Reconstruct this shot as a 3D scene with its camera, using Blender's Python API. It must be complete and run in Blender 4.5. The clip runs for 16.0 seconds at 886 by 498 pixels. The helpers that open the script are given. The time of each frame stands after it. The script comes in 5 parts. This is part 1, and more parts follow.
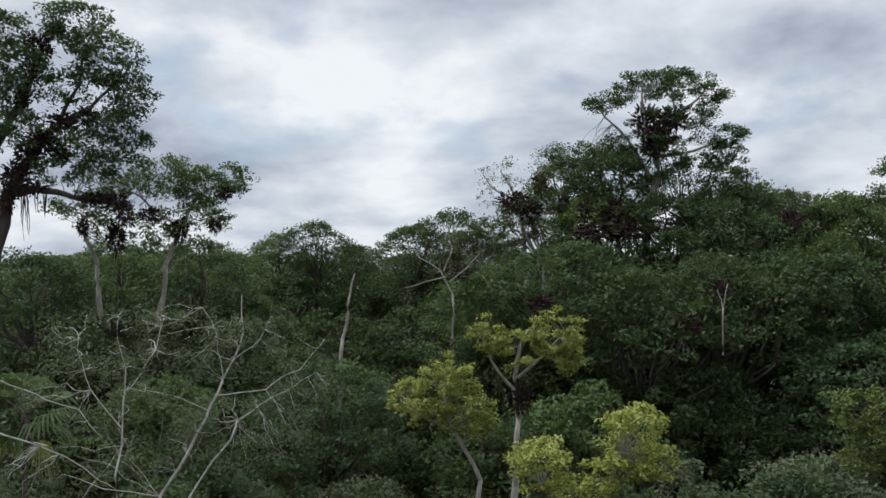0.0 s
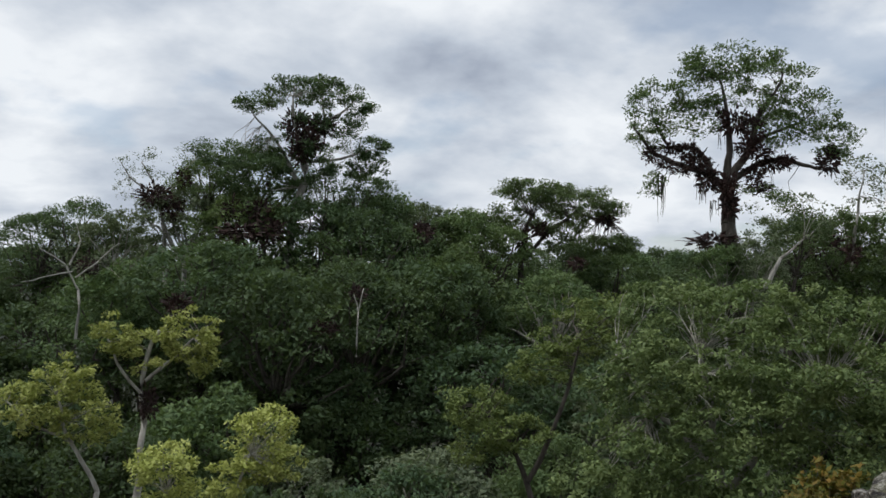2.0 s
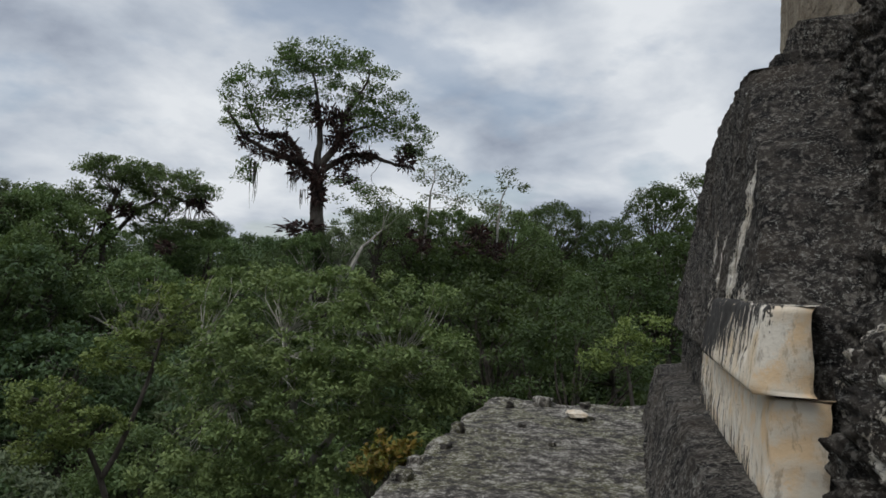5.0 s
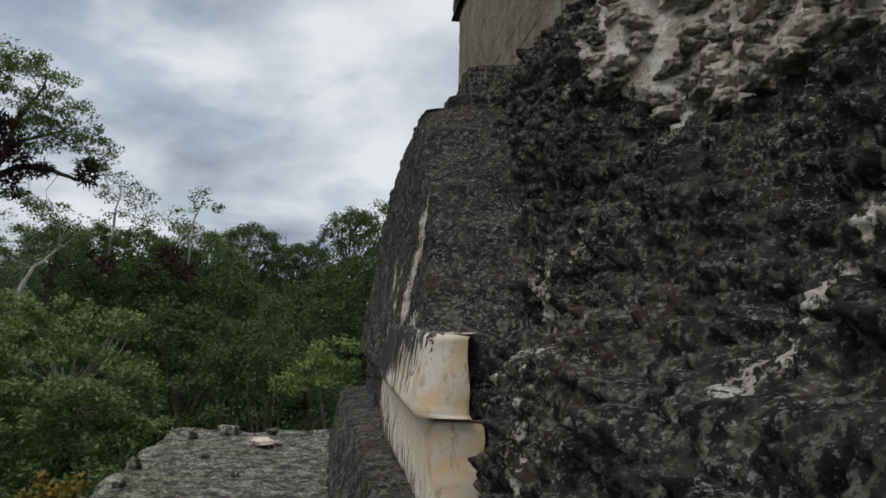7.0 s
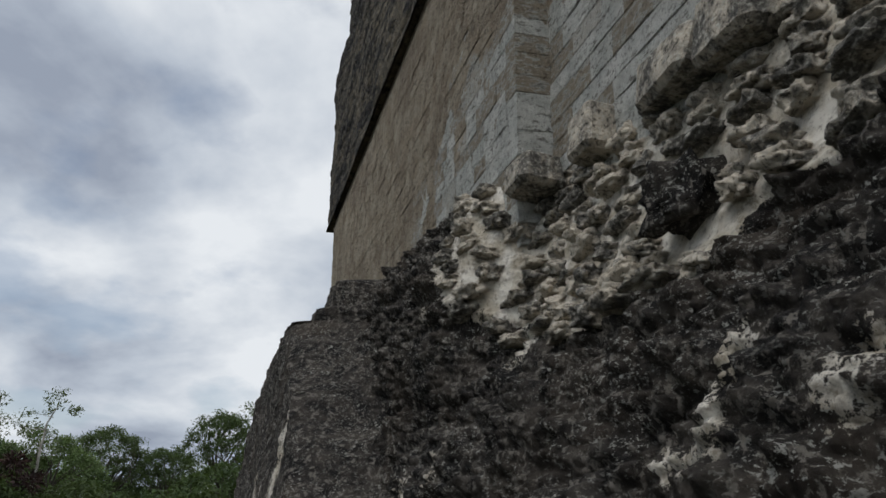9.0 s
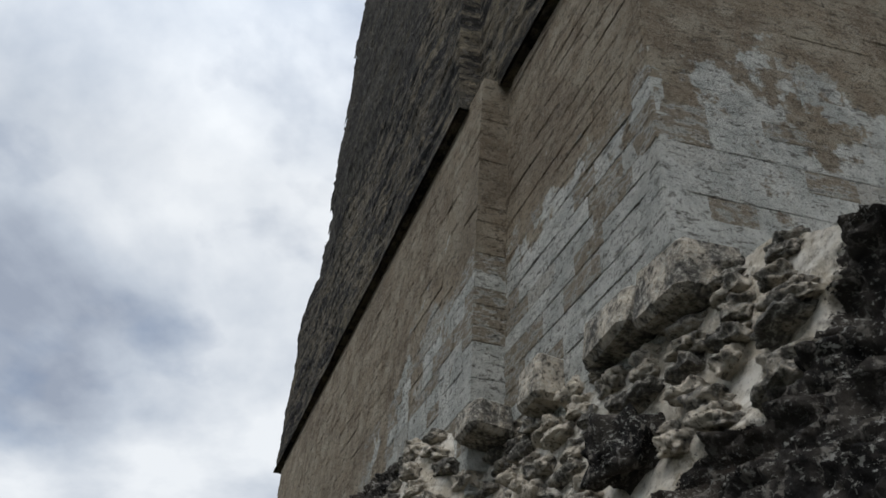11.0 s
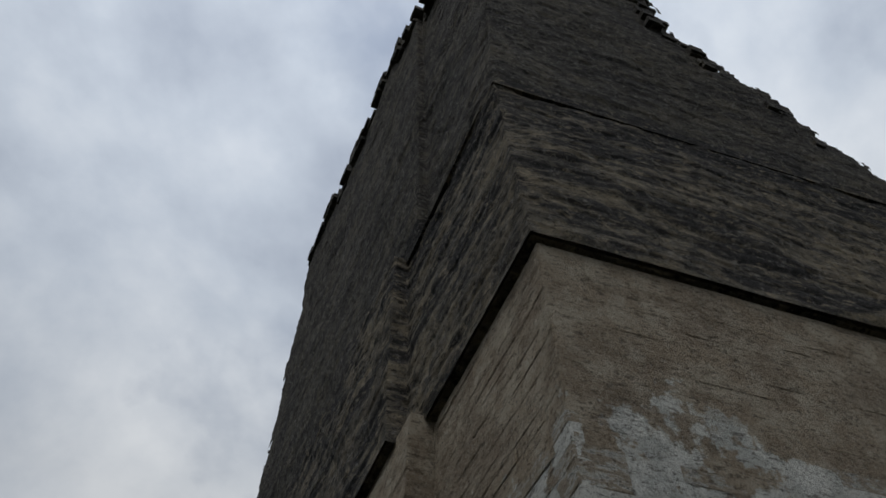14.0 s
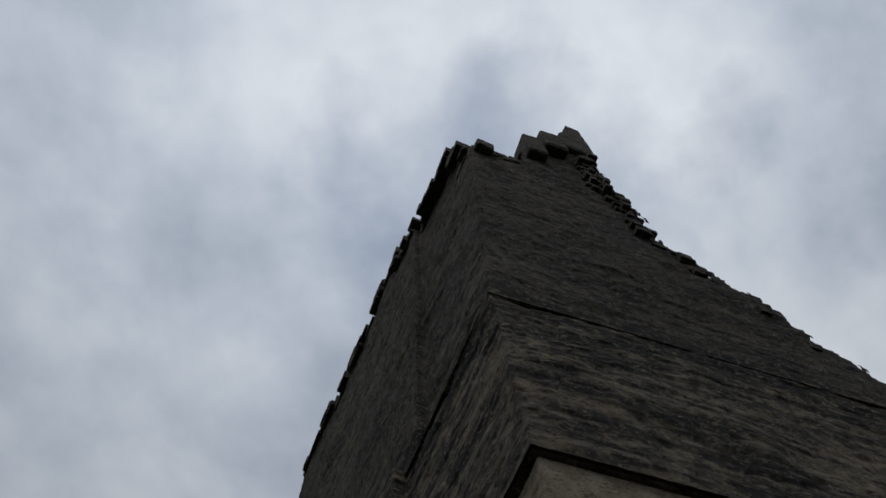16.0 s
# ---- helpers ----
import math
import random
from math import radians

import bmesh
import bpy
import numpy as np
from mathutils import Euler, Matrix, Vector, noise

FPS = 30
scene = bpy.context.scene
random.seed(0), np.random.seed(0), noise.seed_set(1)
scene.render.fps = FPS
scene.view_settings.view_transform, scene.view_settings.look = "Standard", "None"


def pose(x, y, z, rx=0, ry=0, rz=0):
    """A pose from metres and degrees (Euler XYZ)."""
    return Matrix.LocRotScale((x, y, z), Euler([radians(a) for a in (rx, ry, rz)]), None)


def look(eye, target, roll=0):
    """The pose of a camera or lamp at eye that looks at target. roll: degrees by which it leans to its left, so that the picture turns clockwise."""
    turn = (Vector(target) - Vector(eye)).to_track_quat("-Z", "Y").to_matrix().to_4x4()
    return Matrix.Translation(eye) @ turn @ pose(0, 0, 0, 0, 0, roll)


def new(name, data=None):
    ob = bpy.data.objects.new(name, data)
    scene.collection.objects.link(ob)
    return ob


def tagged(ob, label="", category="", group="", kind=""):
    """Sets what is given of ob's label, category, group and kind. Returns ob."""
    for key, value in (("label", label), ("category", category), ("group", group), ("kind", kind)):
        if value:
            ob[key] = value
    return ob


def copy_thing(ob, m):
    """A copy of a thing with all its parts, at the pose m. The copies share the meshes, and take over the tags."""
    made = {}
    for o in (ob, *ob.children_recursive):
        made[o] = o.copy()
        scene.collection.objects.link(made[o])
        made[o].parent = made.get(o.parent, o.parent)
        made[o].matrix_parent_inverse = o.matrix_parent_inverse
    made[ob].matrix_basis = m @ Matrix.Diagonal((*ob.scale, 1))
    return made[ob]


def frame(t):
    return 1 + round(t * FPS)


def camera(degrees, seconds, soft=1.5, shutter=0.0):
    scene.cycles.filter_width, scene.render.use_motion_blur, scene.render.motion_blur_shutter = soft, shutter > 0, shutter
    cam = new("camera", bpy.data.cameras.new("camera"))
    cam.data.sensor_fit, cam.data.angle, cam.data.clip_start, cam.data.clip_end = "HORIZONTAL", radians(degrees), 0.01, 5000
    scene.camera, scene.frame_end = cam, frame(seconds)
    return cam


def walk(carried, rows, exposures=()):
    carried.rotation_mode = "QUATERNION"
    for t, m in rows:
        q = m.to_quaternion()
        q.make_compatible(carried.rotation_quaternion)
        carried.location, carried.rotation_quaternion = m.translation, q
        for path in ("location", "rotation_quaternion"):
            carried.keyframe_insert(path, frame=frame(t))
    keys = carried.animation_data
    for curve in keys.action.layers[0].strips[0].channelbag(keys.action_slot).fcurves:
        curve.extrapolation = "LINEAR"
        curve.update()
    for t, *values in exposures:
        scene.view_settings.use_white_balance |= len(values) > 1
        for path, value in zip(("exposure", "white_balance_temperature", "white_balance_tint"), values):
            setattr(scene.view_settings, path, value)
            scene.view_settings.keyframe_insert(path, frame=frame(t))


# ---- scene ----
cam = camera(54.52, 16.0, soft=1.6)
PATH = [
    (0, look((-0.000, 0.001, 2.400), (0.001, 1.999, 2.487), -1.00)),
    (0.5, look((0.066, 0.015, 2.398), (0.225, 2.007, 2.495), -0.92)),
    (1, look((0.140, 0.008, 2.391), (0.517, 1.969, 2.495), -0.36)),
    (1.5, look((0.218, 0.012, 2.383), (0.802, 1.923, 2.482), 0.50)),
    (2, look((0.300, 0.032, 2.362), (1.087, 1.868, 2.453), 0.86)),
    (2.5, look((0.356, 0.044, 2.327), (1.308, 1.801, 2.416), 1.01)),
    (3, look((0.398, 0.053, 2.319), (1.493, 1.725, 2.396), 1.16)),
    (3.5, look((0.427, 0.042, 2.327), (1.642, 1.629, 2.386), 1.15)),
    (3.7, look((0.436, 0.033, 2.326), (1.696, 1.585, 2.383), 1.10)),
    (5.8, look((0.458, -0.048, 2.341), (2.132, 1.043, 2.422), 1.88)),
    (6, look((0.464, -0.057, 2.348), (2.173, 0.978, 2.426), 1.96)),
    (6.5, look((0.489, -0.106, 2.365), (2.292, 0.755, 2.461), 1.65)),
    (7, look((0.505, -0.164, 2.385), (2.377, 0.525, 2.529), 1.07)),
    (7.5, look((0.470, -0.192, 2.394), (2.383, 0.366, 2.566), 0.41)),
    (8, look((0.400, -0.216, 2.419), (2.322, 0.258, 2.705), 0.03)),
    (8.5, look((0.386, -0.283, 2.466), (2.284, 0.157, 2.919), 0.06)),
    (9, look((0.380, -0.361, 2.497), (2.244, 0.043, 3.100), 0.40)),
    (9.2, look((0.381, -0.383, 2.505), (2.232, 0.002, 3.158), 0.40)),
    (11.3, look((0.242, -0.428, 2.384), (1.830, -0.160, 3.570), 3.84)),
    (11.5, look((0.231, -0.428, 2.386), (1.793, -0.178, 3.610), 3.63)),
    (12, look((0.195, -0.430, 2.395), (1.683, -0.221, 3.715), 2.84)),
    (12.5, look((0.155, -0.438, 2.411), (1.555, -0.270, 3.829), 2.18)),
    (13, look((0.136, -0.444, 2.418), (1.464, -0.311, 3.907), 2.01)),
    (13.5, look((0.120, -0.454, 2.441), (1.360, -0.346, 4.007), 1.35)),
    (14, look((0.109, -0.466, 2.452), (1.247, -0.375, 4.095), 0.32)),
    (14.5, look((0.082, -0.475, 2.456), (1.113, -0.391, 4.167), -0.28)),
    (15, look((0.060, -0.484, 2.469), (0.995, -0.431, 4.236), -1.82)),
    (15.5, look((0.034, -0.480, 2.466), (0.862, -0.431, 4.286), -1.75)),
    (16, look((0.010, -0.472, 2.446), (0.737, -0.419, 4.309), -0.72)),
]
walk(cam, PATH, exposures=[(0.0, 0.22), (3.5, 0.18), (6.0, -0.06), (7.3, 0.08), (8.3, 0.2), (9.0, 0.08), (11.5, 0.2), (12.2, 0.12), (13.0, 0.0), (14.0, -0.38), (16.0, -0.68)])

# ---- world and sun: bright broken overcast ----
world = bpy.data.worlds.new("overcast_sky")
scene.world = world
world.use_nodes = True
SUN_AZ, SUN_EL = radians(155), radians(60)


def build_sky():
    nt = world.node_tree
    nt.nodes.clear()
    n, l = nt.nodes, nt.links
    out = n.new("ShaderNodeOutputWorld")
    bg = n.new("ShaderNodeBackground")
    sky = n.new("ShaderNodeTexSky")
    sky.sky_type = 'NISHITA'
    sky.sun_disc = False
    sky.sun_elevation = SUN_EL
    sky.sun_rotation = radians(90) - SUN_AZ
    tc = n.new("ShaderNodeTexCoord")
    sep = n.new("ShaderNodeSeparateXYZ")
    l.new(tc.outputs["Generated"], sep.inputs[0])
    # a cloud layer overhead: bands towards the horizon, billows higher up
    rise = n.new("ShaderNodeMath"); rise.operation = 'MAXIMUM'; rise.inputs[1].default_value = 0.0
    l.new(sep.outputs["Z"], rise.inputs[0])
    lift = n.new("ShaderNodeMath"); lift.operation = 'ADD'; lift.inputs[1].default_value = 0.34
    l.new(rise.outputs[0], lift.inputs[0])
    comb = n.new("ShaderNodeVectorMath"); comb.operation = 'DIVIDE'
    spread = n.new("ShaderNodeCombineXYZ")
    for i in range(3):
        l.new(lift.outputs[0], spread.inputs[i])
    l.new(tc.outputs["Generated"], comb.inputs[0]); l.new(spread.outputs[0], comb.inputs[1])
    big = n.new("ShaderNodeTexNoise")
    big.inputs["Scale"].default_value = 2.3
    big.inputs["Detail"].default_value = 7
    big.inputs["Roughness"].default_value = 0.52
    big.inputs["Distortion"].default_value = 0.15
    shift = n.new("ShaderNodeVectorMath"); shift.operation = 'ADD'; shift.inputs[1].default_value = (3.7, 1.2, 0.4)
    l.new(comb.outputs[0], shift.inputs[0])
    l.new(shift.outputs[0], big.inputs["Vector"])
    ramp = n.new("ShaderNodeValToRGB")
    e = ramp.color_ramp.elements
    e[0].position, e[0].color = 0.33, (0.31, 0.355, 0.44, 1)
    e[1].position, e[1].color = 0.64, (0.80, 0.835, 0.875, 1)
    m = e.new(0.46); m.color = (0.50, 0.555, 0.635, 1)
    l.new(big.outputs["Fac"], ramp.inputs[0])
    # thin places where blue shows
    gap = n.new("ShaderNodeTexNoise")
    gap.inputs["Scale"].default_value = 3.4
    gap.inputs["Detail"].default_value = 6
    l.new(comb.outputs[0], gap.inputs["Vector"])
    gr = n.new("ShaderNodeMapRange")
    gr.inputs["From Min"].default_value, gr.inputs["From Max"].default_value = 0.54, 0.66
    gr.inputs["To Min"].default_value, gr.inputs["To Max"].default_value = 0.0, 0.45
    l.new(gap.outputs["Fac"], gr.inputs["Value"])
    dim = n.new("ShaderNodeMix"); dim.data_type = 'RGBA'; dim.blend_type = 'MULTIPLY'
    dim.inputs["Factor"].default_value = 1.0
    l.new(sky.outputs[0], dim.inputs[6]); dim.inputs[7].default_value = (0.10, 0.10, 0.10, 1)
    mix = n.new("ShaderNodeMix"); mix.data_type = 'RGBA'
    l.new(gr.outputs[0], mix.inputs["Factor"])
    l.new(ramp.outputs[0], mix.inputs[6]); l.new(dim.outputs[2], mix.inputs[7])
    l.new(mix.outputs[2], bg.inputs["Color"])
    # an overcast sky is brighter towards the zenith
    high = n.new("ShaderNodeMapRange")
    high.inputs["From Min"].default_value, high.inputs["From Max"].default_value = 0.6, 0.96
    high.inputs["To Min"].default_value, high.inputs["To Max"].default_value = 0.93, 1.62
    l.new(sep.outputs["Z"], high.inputs["Value"])
    l.new(high.outputs[0], bg.inputs["Strength"])
    l.new(bg.outputs[0], out.inputs[0])


build_sky()
sun = new("sun", bpy.data.lights.new("sun", 'SUN'))
sun.data.energy = 1.5
sun.data.angle = radians(35)
sun.data.color = (1.0, 0.98, 0.95)
sun.matrix_world = look((0, 0, 0), (-math.cos(SUN_AZ) * math.cos(SUN_EL), -math.sin(SUN_AZ) * math.cos(SUN_EL), -math.sin(SUN_EL)))

# ---- the temple's own frame: s along its long wall, w outward from that wall ----
BASE = pose(3.95, -0.95, 0, 0, 0, 28)
SKEW = 0.068
TEMPLE = pose(3.95, -0.95, 0, 0, 0, 26.4)


# ---- materials ----
class Nodes:
    """Short hand for node materials."""

    def __init__(self, name, rough=0.9):
        self.mat = bpy.data.materials.new(name)
        self.mat.use_nodes = True
        self.t = self.mat.node_tree
        self.b = self.t.nodes["Principled BSDF"]
        self.b.inputs["Roughness"].default_value = rough
        self.b.inputs["Specular IOR Level"].default_value = 0.25

    def node(self, kind, **inputs):
        n = self.t.nodes.new(kind)
        for k, v in inputs.items():
            self.put(n.inputs[k.replace("_", " ")], v)
        return n

    def put(self, socket, v):
        if isinstance(v, bpy.types.NodeSocket):
            self.t.links.new(v, socket)
        else:
            socket.default_value = v

    def place(self, scale=(1, 1, 1)):
        g = self.node("ShaderNodeNewGeometry")
        m = self.node("ShaderNodeMapping", Vector=g.outputs["Position"])
        m.inputs["Rotation"].default_value = (0, 0, radians(-28))
        m.inputs["Scale"].default_value = scale
        return m.outputs[0]

    def noise(self, vec, scale, detail=6, rough=0.6):
        return self.node("ShaderNodeTexNoise", Vector=vec, Scale=scale, Detail=detail, Roughness=rough).outputs["Fac"]

    def span(self, v, a, b, lo=0.0, hi=1.0):
        n = self.node("ShaderNodeMapRange", Value=v)
        for key, val in (("From Min", a), ("From Max", b), ("To Min", lo), ("To Max", hi)):
            self.put(n.inputs[key], val)
        return n.outputs[0]

    def math(self, op, a, b=0.0):
        n = self.t.nodes.new("ShaderNodeMath")
        n.operation = op
        self.put(n.inputs[0], a)
        self.put(n.inputs[1], b)
        return n.outputs[0]

    def mix(self, f, a, b, kind='MIX'):
        n = self.t.nodes.new("ShaderNodeMix")
        n.data_type, n.blend_type = 'RGBA', kind
        self.put(n.inputs["Factor"], f)
        for s, v in ((n.inputs[6], a), (n.inputs[7], b)):
            self.put(s, (*v, 1) if isinstance(v, tuple) and len(v) == 3 else v)
        return n.outputs[2]

    def bump(self, height, strength=0.6, dist=0.03, before=None):
        n = self.node("ShaderNodeBump", Height=height, Strength=strength, Distance=dist)
        if before is not None:
            self.put(n.inputs["Normal"], before)
        return n.outputs[0]

    def done(self, color, normal=None):
        self.put(self.b.inputs["Base Color"], color)
        if normal is not None:
            self.put(self.b.inputs["Normal"], normal)
        return self.mat


def make_rubble():
    """Limestone masonry black with lichen; 'bare' marks where pale mortar or plaster shows."""
    k = Nodes("blackened_rubble", 0.95)
    k.b.inputs["Specular IOR Level"].default_value = 0.10
    p = k.place()
    wide, mid, fine, speck = k.noise(p, 0.9), k.noise(p, 5.0, 9, 0.68), k.noise(p, 22.0, 9, 0.75), k.noise(k.place((1, 1, 1.6)), 48.0, 6, 0.7)
    dark = k.mix(k.span(mid, 0.42, 0.60), (0.015, 0.014, 0.0135), (0.066, 0.058, 0.050))
    dark = k.mix(k.span(wide, 0.50, 0.60, 0, 0.55), dark, (0.052, 0.041, 0.031))
    # crusts of grey lichen, thicker towards the lower ledges
    z = k.node("ShaderNodeSeparateXYZ", Vector=p).outputs["Z"]
    crust = k.math('ADD', fine, k.math('MULTIPLY', k.math('SUBTRACT', mid, 0.5), 0.7))
    crust = k.math('ADD', crust, k.span(z, 1.7, 3.0, 0.045, -0.05))
    patch = k.span(k.noise(k.place((1, 1, 1.5)), 2.4, 7, 0.65), 0.44, 0.58)
    dark = k.mix(k.math('MULTIPLY', k.span(crust, 0.53, 0.60, 0, 0.8), patch), dark, (0.138, 0.124, 0.106))
    grain = k.span(k.math('ADD', speck, k.math('MULTIPLY', k.math('SUBTRACT', fine, 0.5), 0.9)), 0.58, 0.615, 0, 0.85)
    dark = k.mix(k.math('MULTIPLY', grain, k.span(patch, 0.0, 1.0, 0.25, 1.0)), dark, (0.38, 0.375, 0.34))
    drips = k.noise(k.place((9.0, 9.0, 0.9)), 1.8, 8, 0.65)
    dark = k.mix(k.math('MULTIPLY', k.span(drips, 0.53, 0.58), k.span(fine, 0.47, 0.53)), dark, (0.17, 0.155, 0.135))
    pale = k.mix(k.span(mid, 0.42, 0.60), (0.54, 0.48, 0.38), (0.78, 0.74, 0.66))
    pale = k.mix(k.span(fine, 0.50, 0.62, 0, 0.75), pale, (0.22, 0.185, 0.14))
    a = k.node("ShaderNodeAttribute")
    a.attribute_name = "bare"
    edge = k.math('ADD', a.outputs["Fac"], k.math('MULTIPLY', k.math('SUBTRACT', drips, 0.5), 2.2))
    edge = k.math('ADD', edge, k.math('MULTIPLY', k.math('SUBTRACT', mid, 0.5), 2.2))
    edge = k.math('ADD', edge, k.math('MULTIPLY', k.math('SUBTRACT', fine, 0.5), 4.6))
    edge = k.math('MULTIPLY', edge, k.span(a.outputs["Fac"], 0.02, 0.2))
    col = k.mix(k.span(edge, 0.48, 0.72), dark, pale)
    crag = k.node("ShaderNodeTexVoronoi", Vector=k.place((1, 1, 1.8)), Scale=9.0).outputs["Distance"]
    n = k.bump(mid, 0.8, 0.06)
    n = k.bump(crag, 0.8, 0.03, n)
    n = k.bump(fine, 1.0, 0.03, n)
    n = k.bump(speck, 0.8, 0.012, n)
    return k.done(col, n)


def make_plaster():
    """Old lime plaster, cream and white, with black runs of lichen from above."""
    k = Nodes("old_lime_plaster", 0.9)
    p = k.place()
    mid, fine = k.noise(p, 4.0, 7), k.noise(p, 34.0, 7, 0.7)
    runs = k.noise(k.place((9.0, 9.0, 1.1)), 1.5, 6)
    col = k.mix(k.span(mid, 0.4, 0.65), (0.66, 0.61, 0.52), (0.60, 0.47, 0.31))
    col = k.mix(k.span(fine, 0.54, 0.66, 0, 0.5), col, (0.40, 0.35, 0.28))
    a = k.node("ShaderNodeAttribute")
    a.attribute_name = "soot"
    f = k.span(k.math('ADD', a.outputs["Fac"], k.math('ADD', k.math('MULTIPLY', k.math('SUBTRACT', runs, 0.5), 4.0), k.math('MULTIPLY', k.math('SUBTRACT', fine, 0.5), 1.6))), 0.48, 0.56)
    dirt = k.noise(k.place((1, 1, 0.5)), 11.0, 8, 0.72)
    col = k.mix(k.span(dirt, 0.52, 0.62, 0, 0.7), col, (0.24, 0.20, 0.15))
    tan = k.mix(k.span(mid, 0.42, 0.58), (0.64, 0.47, 0.29), (0.60, 0.54, 0.44))
    col = k.mix(k.span(k.math('ADD', a.outputs["Fac"], k.math('MULTIPLY', k.math('SUBTRACT', fine, 0.5), 0.5)), -0.15, -0.30), col, k.mix(k.span(dirt, 0.54, 0.62, 0, 0.6), tan, (0.30, 0.22, 0.14)))
    col = k.mix(f, col, k.mix(fine, (0.012, 0.012, 0.011), (0.05, 0.045, 0.04)))
    n = k.bump(mid, 0.4, 0.03)
    return k.done(col, k.bump(fine, 0.5, 0.008, n))


def make_wall():
    """Coursed limestone of the temple: brown weathered above, whitened near its foot."""
    k = Nodes("weathered_limestone_wall", 0.95)
    k.b.inputs["Specular IOR Level"].default_value = 0.12
    p = k.place()
    wide, mid, fine = k.noise(p, 0.8, 5), k.noise(p, 3.0, 9, 0.68), k.noise(p, 20.0, 9, 0.75)
    grit = k.noise(k.place((1, 1, 3.0)), 8.0, 9, 0.75)
    rnd = k.node("ShaderNodeObjectInfo").outputs["Random"]
    isl = k.node("ShaderNodeNewGeometry").outputs["Random Per Island"]
    v = k.math('FRACT', k.math('ADD', rnd, isl))
    col = k.mix(v, (0.225, 0.178, 0.126), (0.330, 0.268, 0.192))
    col = k.mix(k.span(mid, 0.44, 0.58), col, (0.400, 0.345, 0.262))
    col = k.mix(k.span(wide, 0.50, 0.58, 0, 0.6), col, (0.200, 0.158, 0.113))
    col = k.mix(k.span(grit, 0.52, 0.62, 0, 0.55), col, (0.36, 0.32, 0.25))
    sep = k.node("ShaderNodeSeparateXYZ", Vector=p)
    foot = k.math('ADD', k.span(sep.outputs["Z"], 5.0, 7.5, 1.0, 0.0), k.math('MULTIPLY', k.math('SUBTRACT', k.noise(p, 1.3, 8, 0.66), 0.5), 2.0))
    foot = k.math('ADD', foot, k.math('MULTIPLY', k.math('SUBTRACT', v, 0.5), 0.20))
    foot = k.math('SUBTRACT', foot, k.span(sep.outputs["X"], 6.5, 10.0, 0.0, 0.75))
    white = k.mix(k.span(mid, 0.42, 0.58), (0.48, 0.49, 0.455), (0.67, 0.67, 0.62))
    white = k.mix(k.math('MULTIPLY', k.span(v, 0.72, 0.80), k.span(grit, 0.42, 0.52)), white, (0.29, 0.245, 0.185))
    white = k.mix(k.span(fine, 0.54, 0.64, 0, 0.6), white, (0.27, 0.255, 0.22))
    col = k.mix(k.span(foot, 0.50, 0.56), col, white)
    # pits and cracks
    col = k.mix(k.span(fine, 0.45, 0.38, 0, 0.65), col, (0.075, 0.062, 0.050))
    col = k.mix(k.span(grit, 0.46, 0.39, 0, 0.7), col, (0.080, 0.066, 0.051))
    pits = k.noise(p, 46.0, 5, 0.7)
    col = k.mix(k.span(pits, 0.42, 0.36, 0, 0.55), col, (0.070, 0.058, 0.046))
    col = k.mix(k.span(pits, 0.56, 0.62, 0, 0.35), col, (0.50, 0.47, 0.40))
    n = k.bump(grit, 1.0, 0.06)
    return k.done(col, k.bump(fine, 1.0, 0.03, n))


def make_dark_wall(name, a, b, streak, warm):
    """Upper masonry, grey and brown, blackened in patches and short runs."""
    k = Nodes(name, 0.95)
    k.b.inputs["Specular IOR Level"].default_value = 0.10
    p = k.place()
    wide, mid, fine, speck = k.noise(p, 0.55, 6, 0.6), k.noise(p, 2.3, 9, 0.70), k.noise(p, 13.0, 9, 0.76), k.noise(p, 40.0, 5, 0.7)
    grit = k.noise(k.place((1, 1, 2.0)), 6.0, 9, 0.76)
    runs = k.noise(k.place((0.4, 0.4, 2.4)), 1.3, 9, 0.68)
    stone = k.node("ShaderNodeAttribute")
    stone.attribute_name = "stone"
    rnd = k.math('FRACT', k.math('ADD', stone.outputs["Fac"], k.node("ShaderNodeNewGeometry").outputs["Random Per Island"]))
    col = k.mix(rnd, a, b)
    col = k.mix(k.span(mid, 0.46, 0.57, 0, 0.8), col, warm)
    col = k.mix(k.span(wide, 0.50, 0.60, 0, 0.5), col, (0.036, 0.034, 0.033))
    col = k.mix(k.span(runs, 0.50, 0.56, 0, streak), col, (0.020, 0.0195, 0.020))
    # a black belt under the ledge on the frieze, broken up by the runs
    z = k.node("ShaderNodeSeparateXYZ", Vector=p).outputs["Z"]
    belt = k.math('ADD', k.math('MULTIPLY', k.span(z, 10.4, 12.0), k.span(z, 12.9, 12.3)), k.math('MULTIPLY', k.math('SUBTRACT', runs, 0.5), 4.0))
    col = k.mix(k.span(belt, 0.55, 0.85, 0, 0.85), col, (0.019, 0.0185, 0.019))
    col = k.mix(k.span(grit, 0.55, 0.63, 0, 0.6), col, tuple(1.7 * q for q in warm))
    col = k.mix(k.span(fine, 0.54, 0.61, 0, 0.6), col, (0.17, 0.16, 0.145))
    col = k.mix(k.span(grit, 0.47, 0.41, 0, 0.85), col, (0.013, 0.0125, 0.012))
    col = k.mix(k.span(speck, 0.44, 0.38, 0, 0.7), col, (0.015, 0.0145, 0.014))
    n = k.bump(grit, 0.8, 0.04)
    n = k.bump(fine, 0.9, 0.03, n)
    return k.done(col, k.bump(speck, 0.8, 0.015, n))


